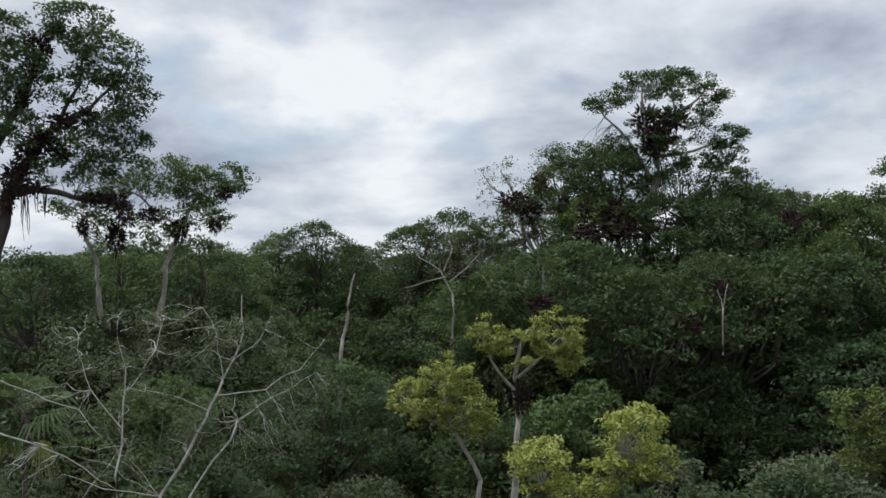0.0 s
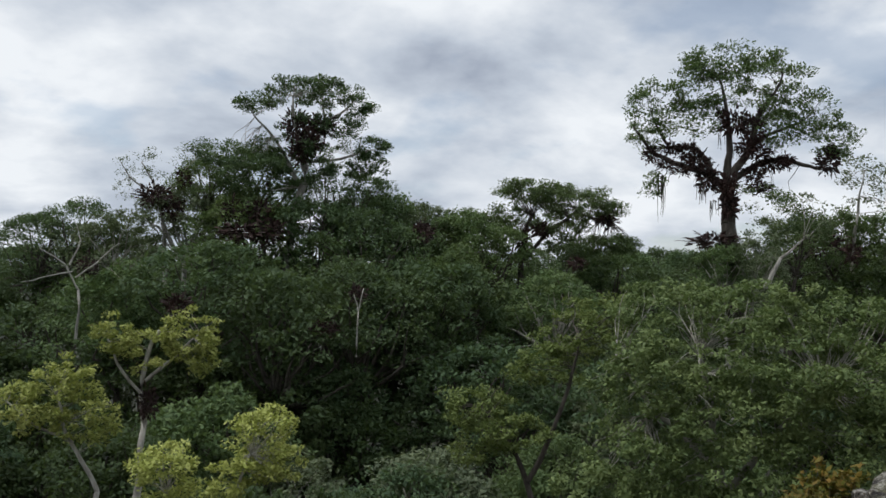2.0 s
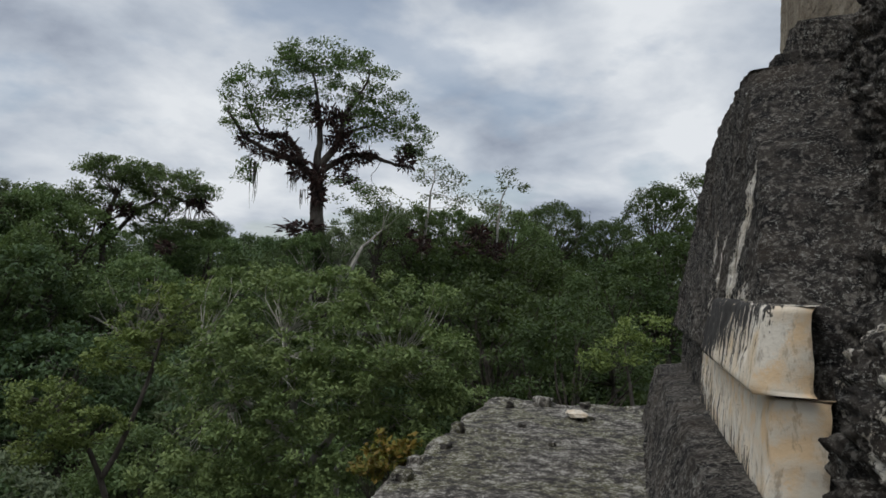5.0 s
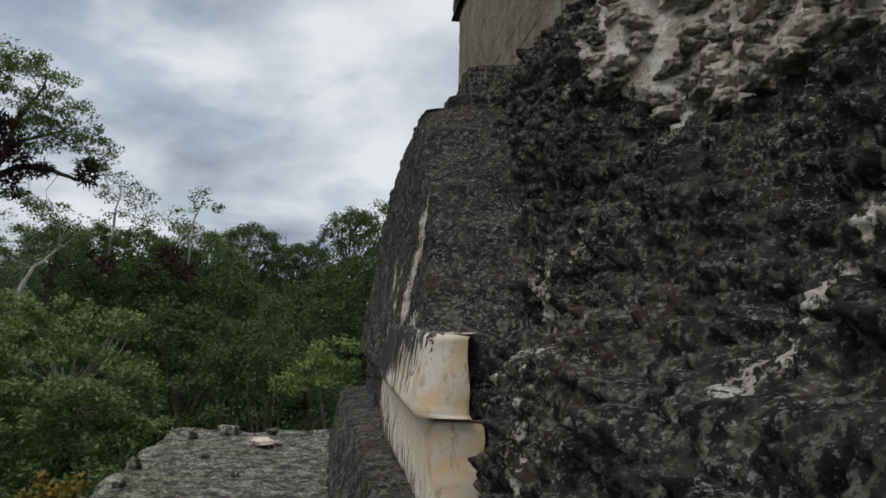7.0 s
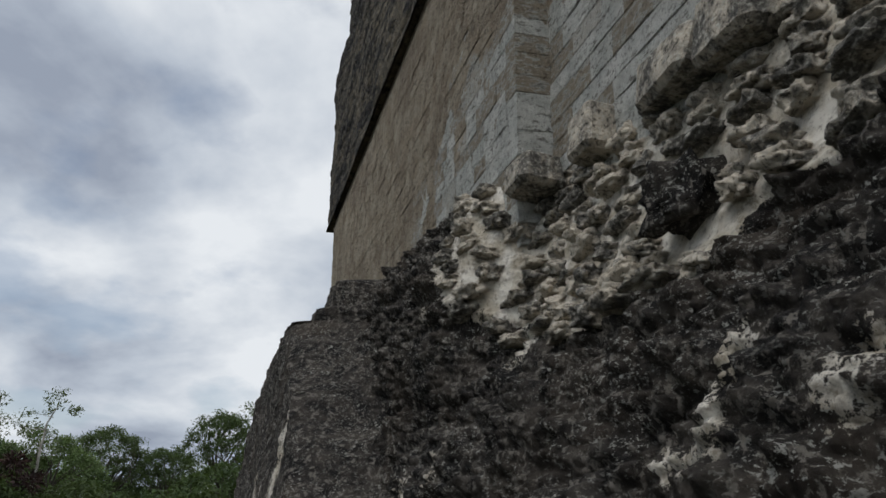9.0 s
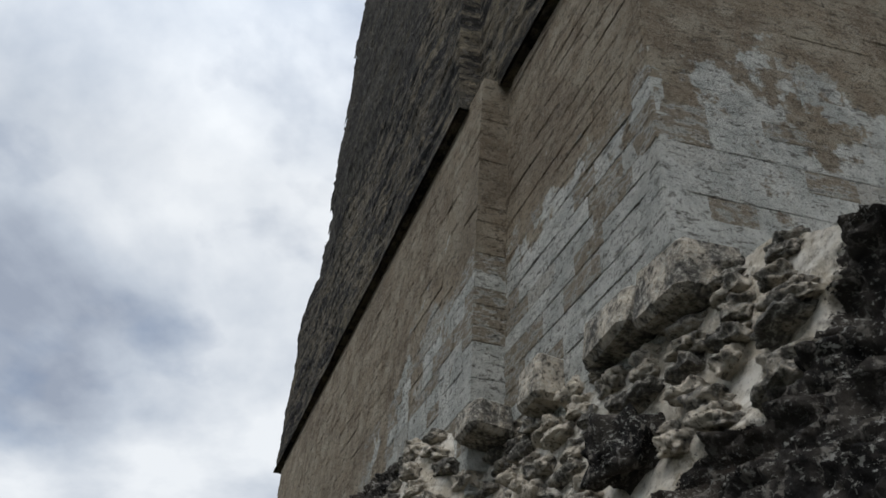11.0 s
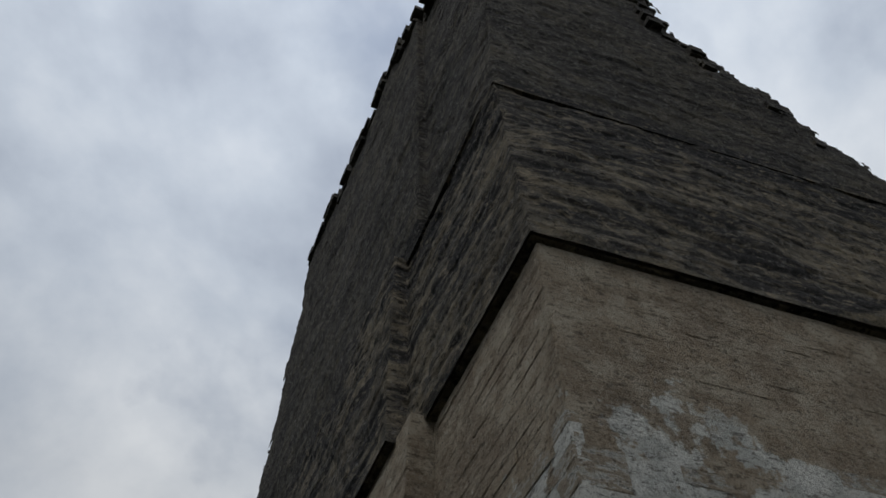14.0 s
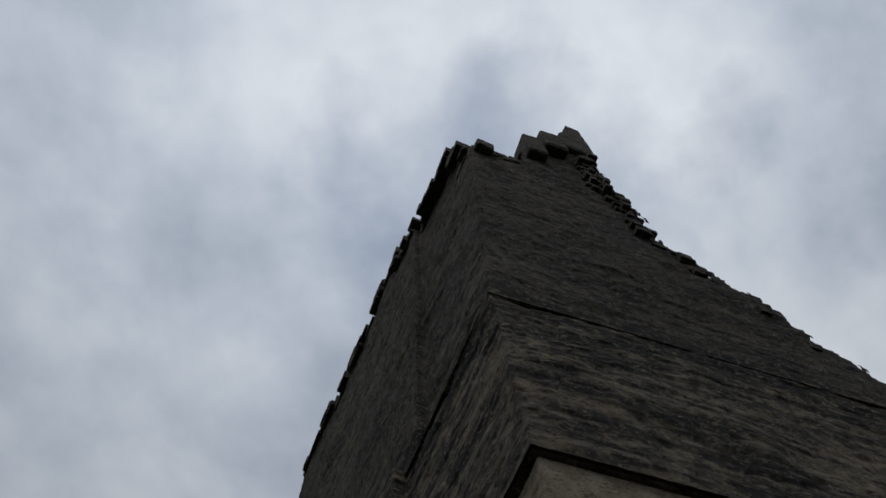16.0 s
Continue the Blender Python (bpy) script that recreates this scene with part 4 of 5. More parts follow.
def forest():
    """Closed canopy in rows, two grains of leaf: finer for the nearer trees."""
    near, far = [], []
    styles = ((5.0, 6.0, LEAF_DARK, BARK), (4.2, 5.5, LEAF_MID, BARK), (5.6, 6.0, LEAF_DARK, BARK), (3.6, 5.0, LEAF_MID, BARK_PALE), (4.6, 6.0, LEAF_DARK, BARK), (4.0, 5.0, LEAF_GREY, BARK_PALE), (4.8, 6.5, LEAF_DEEP_SHADED, BARK))
    names = {LEAF_DARK: "broad dark green forest tree in the closed canopy", LEAF_MID: "fresh green forest tree in the closed canopy", LEAF_GREY: "thin grey-green forest tree in the closed canopy", LEAF_DEEP_SHADED: "deep green forest tree in the closed canopy, shade put into its leaf colour"}
    for seed, (r, d, leaf, bark) in enumerate(styles):
        near.append(tagged(canopy_tree(seed + 1, r, d, 24, leaf, bark, int(31 * r), 66, 0.27, 0.92), names[leaf], "tree", "forest canopy trees"))
        far.append(tagged(canopy_tree(seed + 31, r, d, 24, leaf, bark, int(27 * r), 62, 0.33, 0.95), names[leaf], "tree", "forest canopy trees"))
    rng = random.Random(8)
    used = set()

    def put(kind, p, sc, turn):
        m = pose(*p, 0, 0, turn)
        t = kind
        if kind in used:
            t = copy_thing(kind, m)
        used.add(kind)
        t.matrix_basis = m @ Matrix.Diagonal((sc, sc, sc, 1))

    rows = ((38, -13.5, 6.6, 0.8), (42, -11.0, 9.0, 1.4), (46, -8.6, 8.0, 1.6), (48, -14.0, 5.5, 1.2), (50, -6.4, 8.0, 1.6), (55, -4.0, 7.5, 1.6), (58, -9.5, 5.5, 1.2), (60, -2.4, 8.0, 1.4), (66, -0.4, 6.2, 1.1), (80, 1.2, 6.0, 0.8), (98, 2.3, 6.0, 0.6), (120, 2.6, 6.0, 0.4))
    for dist, elev, gap, wob in rows:
        az = 24.0 + rng.uniform(0, 3)
        while az < 124:
            d = dist * rng.uniform(0.93, 1.07)
            e = elev + rng.uniform(-wob, wob)
            p = (d * math.cos(radians(az)), d * math.sin(radians(az)), 2.4 + d * math.tan(radians(e)))
            # kind 6 has shade in its leaf colour: mostly low rows and low azimuths
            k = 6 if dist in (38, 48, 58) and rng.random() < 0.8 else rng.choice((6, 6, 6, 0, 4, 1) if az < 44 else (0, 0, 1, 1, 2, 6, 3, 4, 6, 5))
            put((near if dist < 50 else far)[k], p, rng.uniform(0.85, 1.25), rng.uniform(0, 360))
            az += math.degrees(gap / d) * rng.uniform(0.8, 1.25)
    # crowns that make the skyline: top, kind, size
    line = (((-15.87, 82.49, 7.85), 1, 0.9), ((-11.86, 81.14, 8.77), 0, 0.8), ((-8.87, 85.54, 7.19), 4, 0.8), ((0.17, 78.00, 9.56), 0, 0.9), ((-2.48, 79.96, 8.36), 2, 0.8), ((3.32, 73.93, 8.30), 5, 0.9),
            ((10.22, 70.26, 13.01), 1, 0.9), ((14.24, 70.58, 13.59), 0, 0.9), ((8.21, 69.52, 10.39), 5, 1.0), ((19.95, 67.10, 12.35), 2, 0.9), ((16.81, 63.83, 9.57), 4, 1.1), ((11.95, 64.91, 9.78), 1, 1.1),
            ((20.36, 60.68, 8.54), 0, 1.1), ((24.35, 67.76, 10.58), 3, 0.9), ((26.84, 66.81, 9.53), 5, 1.0), ((28.96, 63.73, 8.93), 1, 1.0), ((8.22, 57.42, 5.56), 2, 1.1), ((12.01, 52.65, 4.00), 4, 1.2),
            ((17.40, 53.23, 4.45), 0, 1.2), ((22.43, 53.49, 4.73), 4, 1.1), ((2.92, 57.93, 3.77), 1, 1.0), ((-17.09, 67.88, 6.15), 1, 0.9), ((-22.76, 66.20, 5.73), 0, 1.0), ((-28.77, 66.00, 5.39), 4, 1.0),
            ((26.56, 69.27, 9.75), 0, 0.9), ((30.36, 65.52, 9.45), 3, 1.0), ((30.27, 61.14, 8.25), 1, 0.9), ((22.90, 69.50, 10.73), 2, 0.8), ((53.69, 70.09, 6.61), 0, 0.8), ((51.32, 61.77, 6.65), 4, 0.9),
            ((44.61, 43.54, 8.41), 4, 0.7), ((46.05, 39.01, 5.90), 1, 0.9), ((52.67, 40.37, 7.33), 3, 0.8), ((66.07, 42.18, 10.02), 0, 0.75), ((59.24, 41.57, 7.56), 1, 0.9), ((71.96, 40.13, 8.74), 4, 0.7),
            ((67.70, 43.29, 10.18), 0, 0.75), ((73.75, 40.99, 8.64), 0, 0.6), ((54.37, 26.30, 9.43), 4, 0.6), ((53.59, 23.21, 10.01), 4, 0.8), ((54.60, 20.77, 9.10), 0, 1.0), ((48.32, 32.70, 4.91), 2, 0.9), ((44.31, 23.97, 4.07), 4, 0.9),
            ((47.43, 22.25, 5.94), 0, 0.9), ((37.41, 27.35, 2.80), 4, 0.9), ((36.36, 21.74, 1.80), 0, 0.9), ((43.60, 35.66, 4.99), 4, 0.9), ((25.57, 56.71, 5.45), 1, 1.0), ((30.90, 51.73, 3.99), 3, 1.0), ((48.06, 39.73, 8.02), 3, 0.8), ((32.04, 36.16, 5.04), 3, 0.45), ((33.77, 35.95, 5.34), 5, 0.5), ((37.49, 36.52, 6.75), 1, 0.5), ((32.49, 38.41, 4.54), 0, 0.5), ((52.14, 37.75, 8.40), 1, 0.8), ((44.77, 40.46, 7.83), 1, 0.7), ((-24.90, 52.38, 5.43), 4, 0.9), ((-21.48, 56.03, 5.70), 1, 0.9), ((-17.34, 59.53, 5.97), 0, 0.9), ((43.17, 62.88, 6.54), 1, 0.9), ((40.25, 64.78, 6.95), 0, 0.9), ((20.72, 56.51, 4.07), 0, 1.1))
    for q, (p, k, sc) in enumerate(line):
        # dark crowns on the right take the leaf colour with shade painted in
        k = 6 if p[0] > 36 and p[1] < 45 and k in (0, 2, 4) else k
        put(far[k] if q % 3 else near[k], p, sc, rng.uniform(0, 360))
    # kinds not yet planted stand behind the rest
    for q, kind in enumerate(k_ for k_ in near + far if k_ not in used):
        put(kind, (-8.0 + 9.0 * q, 92.0, 5.0), 1.0, 40.0 * q)


def lone_tree(label, lines, blobs, leaf, bark, size, per, group_r, seed, twigs=True):
    """A tree with limbs and leaf masses of its own: lines of (points, radii); blobs of (centre, half width, half height, clumps)."""
    rng = np.random.default_rng(seed)
    tree = tagged(new("tree"), label, "tree")
    tubs, tips = [], []
    slender = 0.62 if bark is BARK_WHITE else 1.0
    for pts, r0, r1 in lines:
        n = len(pts) - 1
        r0, r1 = r0 * slender, r1 * slender
        for i in range(n):
            a, b = r0 + (r1 - r0) * i / n, r0 + (r1 - r0) * (i + 1) / n
            tubs.append(limb(pts[i], pts[i + 1], a, b, rng, 0.10, 4))
        tips += [np.array(pts[i]) + (np.array(pts[i + 1]) - np.array(pts[i])) * t for i in range(n) for t in (0.4, 0.7, 1.0) if i > 0 or n == 1 or t == 1.0]
    spots = []
    for c, rh, rv, n in blobs:
        n = int(n * (0.85 if leaf is LEAF_NEAR else 1.5 if bark is BARK_WHITE else 1.0 if leaf in (LEAF_NEAR, LEAF_YELLOW, LEAF_SOFT, LEAF_GREY) else 2.0))
        for _ in range(n * 2 if leaf is LEAF_YELLOW else n):
            u = rng.normal(0, 1, 3)
            u *= rng.uniform(0.35, 1) ** 0.5 / np.linalg.norm(u)
            p = np.array(c) + u * (rh, rh, rv * 1.7 if leaf is LEAF_YELLOW else rv)
            spots.append(p)
            if twigs and rng.random() < (0.38 if bark is BARK_WHITE else 0.55):
                near_tip = min(tips, key=lambda q: np.linalg.norm(q - p))
                far_off = np.linalg.norm(near_tip - p)
                if far_off < 1.2 + rh:
                    tubs.append(limb(near_tip, p, max(0.010, 0.010 * far_off) * slender, 0.006 * slender, rng, 0.22, 5))
    under("trunk", tubes("trunk", tubs, bark, 6), tree)
    if spots:
        v, f = clumps(spots, group_r, per, size * 0.85, rng)
        under("crown", mesh_of("crown", v, f, leaf), tree)
    return tree


def strands(tree, spots, rng):
    """Hanging moss under a limb, as a part of its tree."""
    lines = []
    for p, drop, n in spots:
        for _ in range(n):
            a = np.array(p) + rng.normal(0, 0.12, 3)
            lines.append(limb(a, a - (rng.normal(0, 0.05), rng.normal(0, 0.05), drop * rng.uniform(0.4, 1)), 0.03, 0.008, rng, 0.06, 5))
    tagged(under("hanging_moss", tubes("hanging_moss", lines, MOSS_HANG, 4), tree, "grey hanging moss"), kind="stuff")


forest()


def featured():
    rng = np.random.default_rng(99)
    # tall flat-topped emergent
    lone_tree("tall flat-topped emergent tree with dark bromeliads", (
        (((15.30, 65.29, -3.06), (15.38, 65.27, 5.03), (15.77, 65.18, 8.34), (16.28, 65.06, 12.34)), 0.42, 0.28),
        (((16.28, 65.06, 12.34), (15.47, 64.23, 14.38), (15.23, 64.28, 16.80)), 0.22, 0.08), (((16.28, 65.06, 12.34), (18.10, 65.62, 15.24), (20.25, 64.99, 17.08)), 0.22, 0.06),
        (((15.83, 65.17, 10.56), (13.99, 65.58, 13.85), (12.05, 64.94, 15.83)), 0.18, 0.05), (((16.16, 65.09, 11.90), (19.69, 63.07, 12.46), (21.76, 62.40, 13.13)), 0.15, 0.04),
        (((18.10, 65.62, 15.24), (18.12, 66.65, 17.73), (17.89, 66.71, 18.65)), 0.1, 0.04)),
        (((15.67, 65.21, 17.33), 3.4, 0.9, 20), ((18.03, 64.60, 17.38), 3.0, 1.1, 20), ((12.78, 65.31, 16.17), 1.6, 0.6, 10), ((20.17, 63.97, 16.42), 1.5, 0.7, 10), ((18.70, 64.41, 14.83), 2.2, 1.0, 12),
         ((21.14, 62.61, 13.13), 1.5, 0.7, 10), ((17.87, 64.65, 12.37), 3.4, 1.2, 16), ((13.99, 65.58, 13.19), 1.8, 0.8, 8), ((10.56, 66.21, 12.43), 2.6, 1.0, 18), ((21.26, 63.62, 11.96), 1.6, 1.0, 10), ((12.55, 64.85, 10.81), 3.2, 1.5, 26), ((16.6, 64.6, 14.4), 2.4, 1.3, 16), ((15.4, 64.8, 11.4), 3.0, 1.3, 20)),
        LEAF_DARK, BARK_PALE, 0.28, 72, 0.66, 1)
    # great rounded emergent laden with bromeliads
    b = lone_tree("great spreading emergent tree laden with red-brown bromeliads", (
        (((33.91, 37.17, -0.01), (33.67, 37.39, 3.91), (33.54, 37.51, 6.21), (33.51, 37.53, 8.19)), 0.50, 0.40),
        (((33.51, 37.53, 8.02), (32.43, 38.46, 9.16), (30.96, 39.01, 9.56), (29.99, 39.75, 10.19), (28.93, 39.90, 11.55)), 0.26, 0.06),
        (((32.94, 38.03, 8.67), (32.52, 39.03, 10.56), (31.43, 39.91, 10.60), (30.60, 40.54, 12.53)), 0.22, 0.05),
        (((33.51, 37.53, 8.19), (33.61, 37.44, 10.17), (33.51, 37.53, 12.15), (33.10, 37.89, 14.47)), 0.26, 0.06),
        (((33.63, 37.43, 8.85), (34.15, 36.27, 10.91), (34.49, 35.96, 12.39), (35.28, 35.19, 14.34)), 0.24, 0.05),
        (((33.68, 37.38, 8.52), (35.10, 36.76, 9.59), (36.15, 35.73, 9.66), (37.18, 34.67, 9.10), (37.76, 34.05, 10.25)), 0.22, 0.05),
        (((34.38, 36.74, 10.51), (36.37, 36.22, 11.51), (37.40, 35.17, 12.34)), 0.14, 0.04)),
        (((33.47, 37.57, 15.14), 2.4, 1.0, 24), ((32.36, 38.52, 13.97), 2.0, 1.3, 18), ((35.17, 36.00, 14.31), 2.2, 1.2, 20), ((30.56, 39.94, 13.10), 1.6, 1.3, 14), ((36.70, 35.18, 12.25), 1.9, 1.5, 20),
         ((37.61, 34.22, 10.75), 1.4, 1.1, 12), ((29.63, 40.01, 11.16), 0.9, 1.3, 8), ((30.12, 39.65, 8.39), 0.7, 0.7, 4), ((33.63, 37.43, 12.49), 2.6, 1.2, 12), ((35.43, 35.74, 11.33), 1.8, 1.0, 12), ((31.87, 38.92, 12.13), 1.8, 1.0, 10), ((34.55, 35.90, 7.49), 1.6, 0.9, 7)),
        LEAF_MID, BARK, 0.24, 62, 0.60, 2)
    strands(b, (((30.45, 39.40, 8.89), 3.0, 9), ((32.44, 38.45, 8.50), 1.2, 14), ((32.90, 38.06, 7.51), 1.2, 8), ((33.27, 37.74, 11.32), 0.9, 6), ((33.78, 37.30, 10.50), 0.9, 6)), rng)
    # leaning tree of the first view
    c = lone_tree("leaning tree with dark bromeliads on thick limbs", (
        (((-18.07, 33.43, -0.18), (-17.66, 33.65, 3.53), (-17.26, 33.85, 5.76), (-16.69, 34.14, 7.36), (-16.05, 34.45, 8.65), (-15.39, 34.75, 9.39), (-14.41, 35.16, 9.85)), 0.34, 0.09),
        (((-17.26, 33.85, 6.32), (-16.11, 33.87, 6.53), (-14.80, 34.46, 6.23), (-12.92, 35.21, 5.93)), 0.2, 0.07),
        (((-18.91, 34.11, 4.69), (-18.05, 34.57, 8.37), (-17.18, 35.01, 10.17), (-16.77, 35.21, 11.74), (-16.48, 35.35, 12.72), (-15.76, 35.68, 13.47)), 0.24, 0.06),
        (((-15.58, 34.66, 9.14), (-14.80, 35.00, 10.95), (-14.50, 35.67, 13.26)), 0.1, 0.03), (((-14.61, 35.08, 9.67), (-13.60, 35.48, 11.04), (-12.87, 35.76, 12.05)), 0.08, 0.03)),
        (((-15.10, 35.42, 13.55), 1.4, 1.1, 18), ((-13.80, 35.41, 12.33), 1.5, 1.2, 22), ((-13.08, 35.68, 10.84), 1.1, 1.2, 16), ((-13.70, 35.45, 9.38), 1.3, 0.9, 14), ((-15.10, 34.87, 11.04), 1.2, 1.0, 10), ((-17.11, 34.49, 11.56), 1.3, 1.6, 18),
         ((-17.71, 34.75, 13.27), 1.2, 0.8, 10), ((-16.97, 34.00, 8.93), 1.2, 1.0, 14), ((-14.80, 35.00, 8.50), 1.3, 0.7, 12), ((-12.77, 35.79, 8.83), 0.6, 0.5, 4), ((-18.94, 34.09, 10.81), 2.2, 3.0, 30), ((-15.57, 34.66, 7.42), 1.3, 0.6, 8), ((-13.60, 35.48, 7.73), 1.2, 0.6, 9)),
        LEAF_DARK, BARK, 0.22, 62, 0.55, 3)
    strands(c, (((-16.60, 34.19, 6.23), 2.0, 6), ((-16.14, 34.40, 6.36), 1.0, 6)), rng)
    lone_tree("low spreading tree with twisted pale limbs and bromeliads", (
        (((-14.79, 37.17, 1.38), (-14.91, 37.12, 3.57), (-15.37, 36.93, 4.79), (-15.48, 36.89, 5.52)), 0.12, 0.06), (((-12.57, 37.97, 0.81), (-12.29, 38.07, 3.55), (-11.69, 38.25, 5.18), (-10.94, 38.48, 6.58), (-9.87, 38.76, 7.36)), 0.14, 0.04),
        (((-11.69, 38.25, 5.18), (-12.78, 37.90, 6.05), (-13.67, 37.59, 6.79)), 0.08, 0.04)),
        (((-12.44, 38.02, 7.44), 2.0, 0.9, 24), ((-10.82, 38.51, 7.09), 1.5, 0.9, 18), ((-9.63, 38.83, 7.42), 1.0, 0.7, 12), ((-14.99, 36.01, 6.04), 1.6, 0.6, 12), ((-11.18, 38.41, 5.56), 1.8, 0.9, 16), ((-14.01, 38.53, 5.11), 2.2, 0.8, 16), ((-14.53, 37.27, 7.01), 1.2, 0.6, 9)),
        LEAF_MID, BARK_PALE, 0.21, 62, 0.52, 4)
    lone_tree("spreading canopy tree with bromeliads against the sky", (
        (((33.54, 61.71, -1.25), (33.63, 61.66, 3.74), (33.78, 61.58, 6.02), (34.32, 61.29, 8.32)), 0.32, 0.16), (((33.69, 61.63, 4.65), (35.53, 60.60, 7.09), (37.45, 59.45, 8.67), (39.58, 58.07, 7.95), (39.95, 57.82, 8.52)), 0.2, 0.06)),
        (((34.08, 61.42, 10.37), 2.8, 0.9, 38), ((37.24, 59.58, 9.58), 3.2, 1.2, 46), ((39.75, 57.95, 8.74), 1.4, 0.7, 14), ((36.30, 60.15, 7.71), 2.8, 1.0, 26), ((39.80, 57.92, 5.98), 2.2, 0.8, 24), ((32.74, 62.14, 8.26), 1.8, 1.2, 18), ((37.89, 59.17, 5.92), 3.0, 0.9, 24)),
        LEAF_MID, BARK, 0.28, 70, 0.66, 5)
    lone_tree("half-bare grey tree with bromeliads beside the emergent", (
        (((6.77, 69.71, 2.09), (6.45, 69.73, 7.49), (5.74, 69.79, 10.19), (4.83, 69.86, 11.74)), 0.2, 0.05), (((6.30, 69.75, 8.40), (7.93, 69.59, 11.17), (9.24, 69.43, 12.82)), 0.13, 0.04), (((5.98, 69.78, 9.29), (3.98, 69.91, 10.58), (3.31, 69.94, 11.68)), 0.1, 0.03)),
        (((5.05, 69.84, 11.53), 2.4, 1.4, 26), ((8.13, 69.56, 12.55), 2.0, 0.9, 18), ((3.78, 69.92, 9.67), 1.2, 1.0, 8)), LEAF_GREY, BARK_PALE, 0.24, 20, 0.7, 6)
    for q, (pts, bl) in enumerate(((((43.95, 38.38, 3.16), (44.16, 38.14, 7.28), (44.37, 37.89, 9.91)), (((44.25, 38.03, 9.91), 1.8, 1.1, 20), ((45.32, 36.77, 9.15), 1.0, 0.7, 8), ((44.75, 37.45, 7.84), 2.0, 0.9, 12))),
                                   (((48.51, 35.93, 2.89), (48.70, 35.68, 6.69), (49.11, 35.11, 9.34)), (((49.21, 34.97, 9.53), 1.5, 0.8, 12), ((47.91, 36.71, 8.22), 1.5, 0.8, 12), ((48.48, 35.97, 6.88), 2.2, 0.8, 12))),
                                   (((30.81, 31.87, 2.60), (31.31, 31.39, 4.05), (32.00, 30.69, 4.92)), (((30.99, 31.69, 4.76), 1.4, 0.8, 8), ((31.99, 30.70, 5.78), 1.6, 1.2, 12))))):
        lone_tree("slender pale tree with thin foliage against the sky", ((pts, 0.14, 0.03),), bl, LEAF_GREY, BARK_PALE, 0.27, 30, 0.6, 20 + q)
    # yellow-green tree below the terrace
    lone_tree("sparse yellow-green tree with pale trunk below the terrace", (
        (((2.54, 34.91, -8.77), (2.76, 34.89, -5.64), (2.95, 34.88, -2.94), (2.93, 34.88, -0.67), (3.41, 34.83, 0.57)), 0.17, 0.07), (((2.93, 34.88, -2.03), (1.91, 34.95, -0.66), (1.48, 34.97, 0.48)), 0.08, 0.03), (((2.92, 34.88, -1.35), (4.18, 34.75, -0.23), (4.87, 34.66, 0.44)), 0.08, 0.03)),
        (((1.82, 34.95, 0.43), 0.8, 0.45, 11), ((4.53, 34.71, 0.33), 1.1, 0.7, 22), ((3.17, 34.86, -0.22), 1.2, 0.5, 12), ((4.96, 34.65, -0.58), 0.6, 0.4, 8)), LEAF_YELLOW, BARK_PALE, 0.24, 40, 0.34, 7)
    lone_tree("round yellow-green tree below the terrace", ((((1.48, 33.97, -8.45), (1.33, 33.98, -5.19), (0.26, 34.00, -3.20), (-0.16, 34.00, -1.65)), 0.13, 0.04), (((0.47, 34.00, -3.42), (-1.06, 33.98, -2.51), (-1.72, 33.96, -1.84)), 0.07, 0.03)),
        (((-0.38, 34.00, -1.65), 1.0, 0.8, 20), ((0.94, 33.99, -2.44), 1.1, 0.7, 22), ((-1.39, 33.97, -1.96), 0.9, 0.6, 12), ((0.30, 34.00, -0.88), 0.7, 0.4, 8)), LEAF_YELLOW, BARK_PALE, 0.23, 42, 0.36, 8)
    lone_tree("bright yellow-green tree low beside the terrace", ((((5.09, 29.57, -8.05), (5.35, 29.52, -5.21), (5.95, 29.40, -3.30)), 0.12, 0.04), (((5.24, 29.54, -5.78), (3.29, 29.82, -4.49)), 0.07, 0.03)),
        (((6.33, 29.33, -2.91), 1.3, 0.8, 36), ((6.85, 29.21, -3.84), 0.9, 0.5, 14), ((3.31, 29.82, -3.81), 1.2, 0.6, 26), ((5.19, 29.55, -4.08), 0.8, 0.4, 9), ((4.23, 29.70, -4.86), 1.2, 0.4, 12)), LEAF_YELLOW, BARK_PALE, 0.21, 46, 0.34, 9)
    lone_tree("yellow-green bush beyond the terrace", ((((32.41, 16.56, -3.19), (32.32, 16.74, -1.51), (32.23, 16.92, -0.03)), 0.1, 0.03),), (((32.13, 17.09, -0.25), 1.7, 0.8, 26), ((32.58, 16.23, 0.65), 1.2, 0.7, 16), ((31.75, 17.78, -0.73), 0.8, 0.4, 9)), LEAF_SOFT, BARK, 0.22, 44, 0.45, 10)
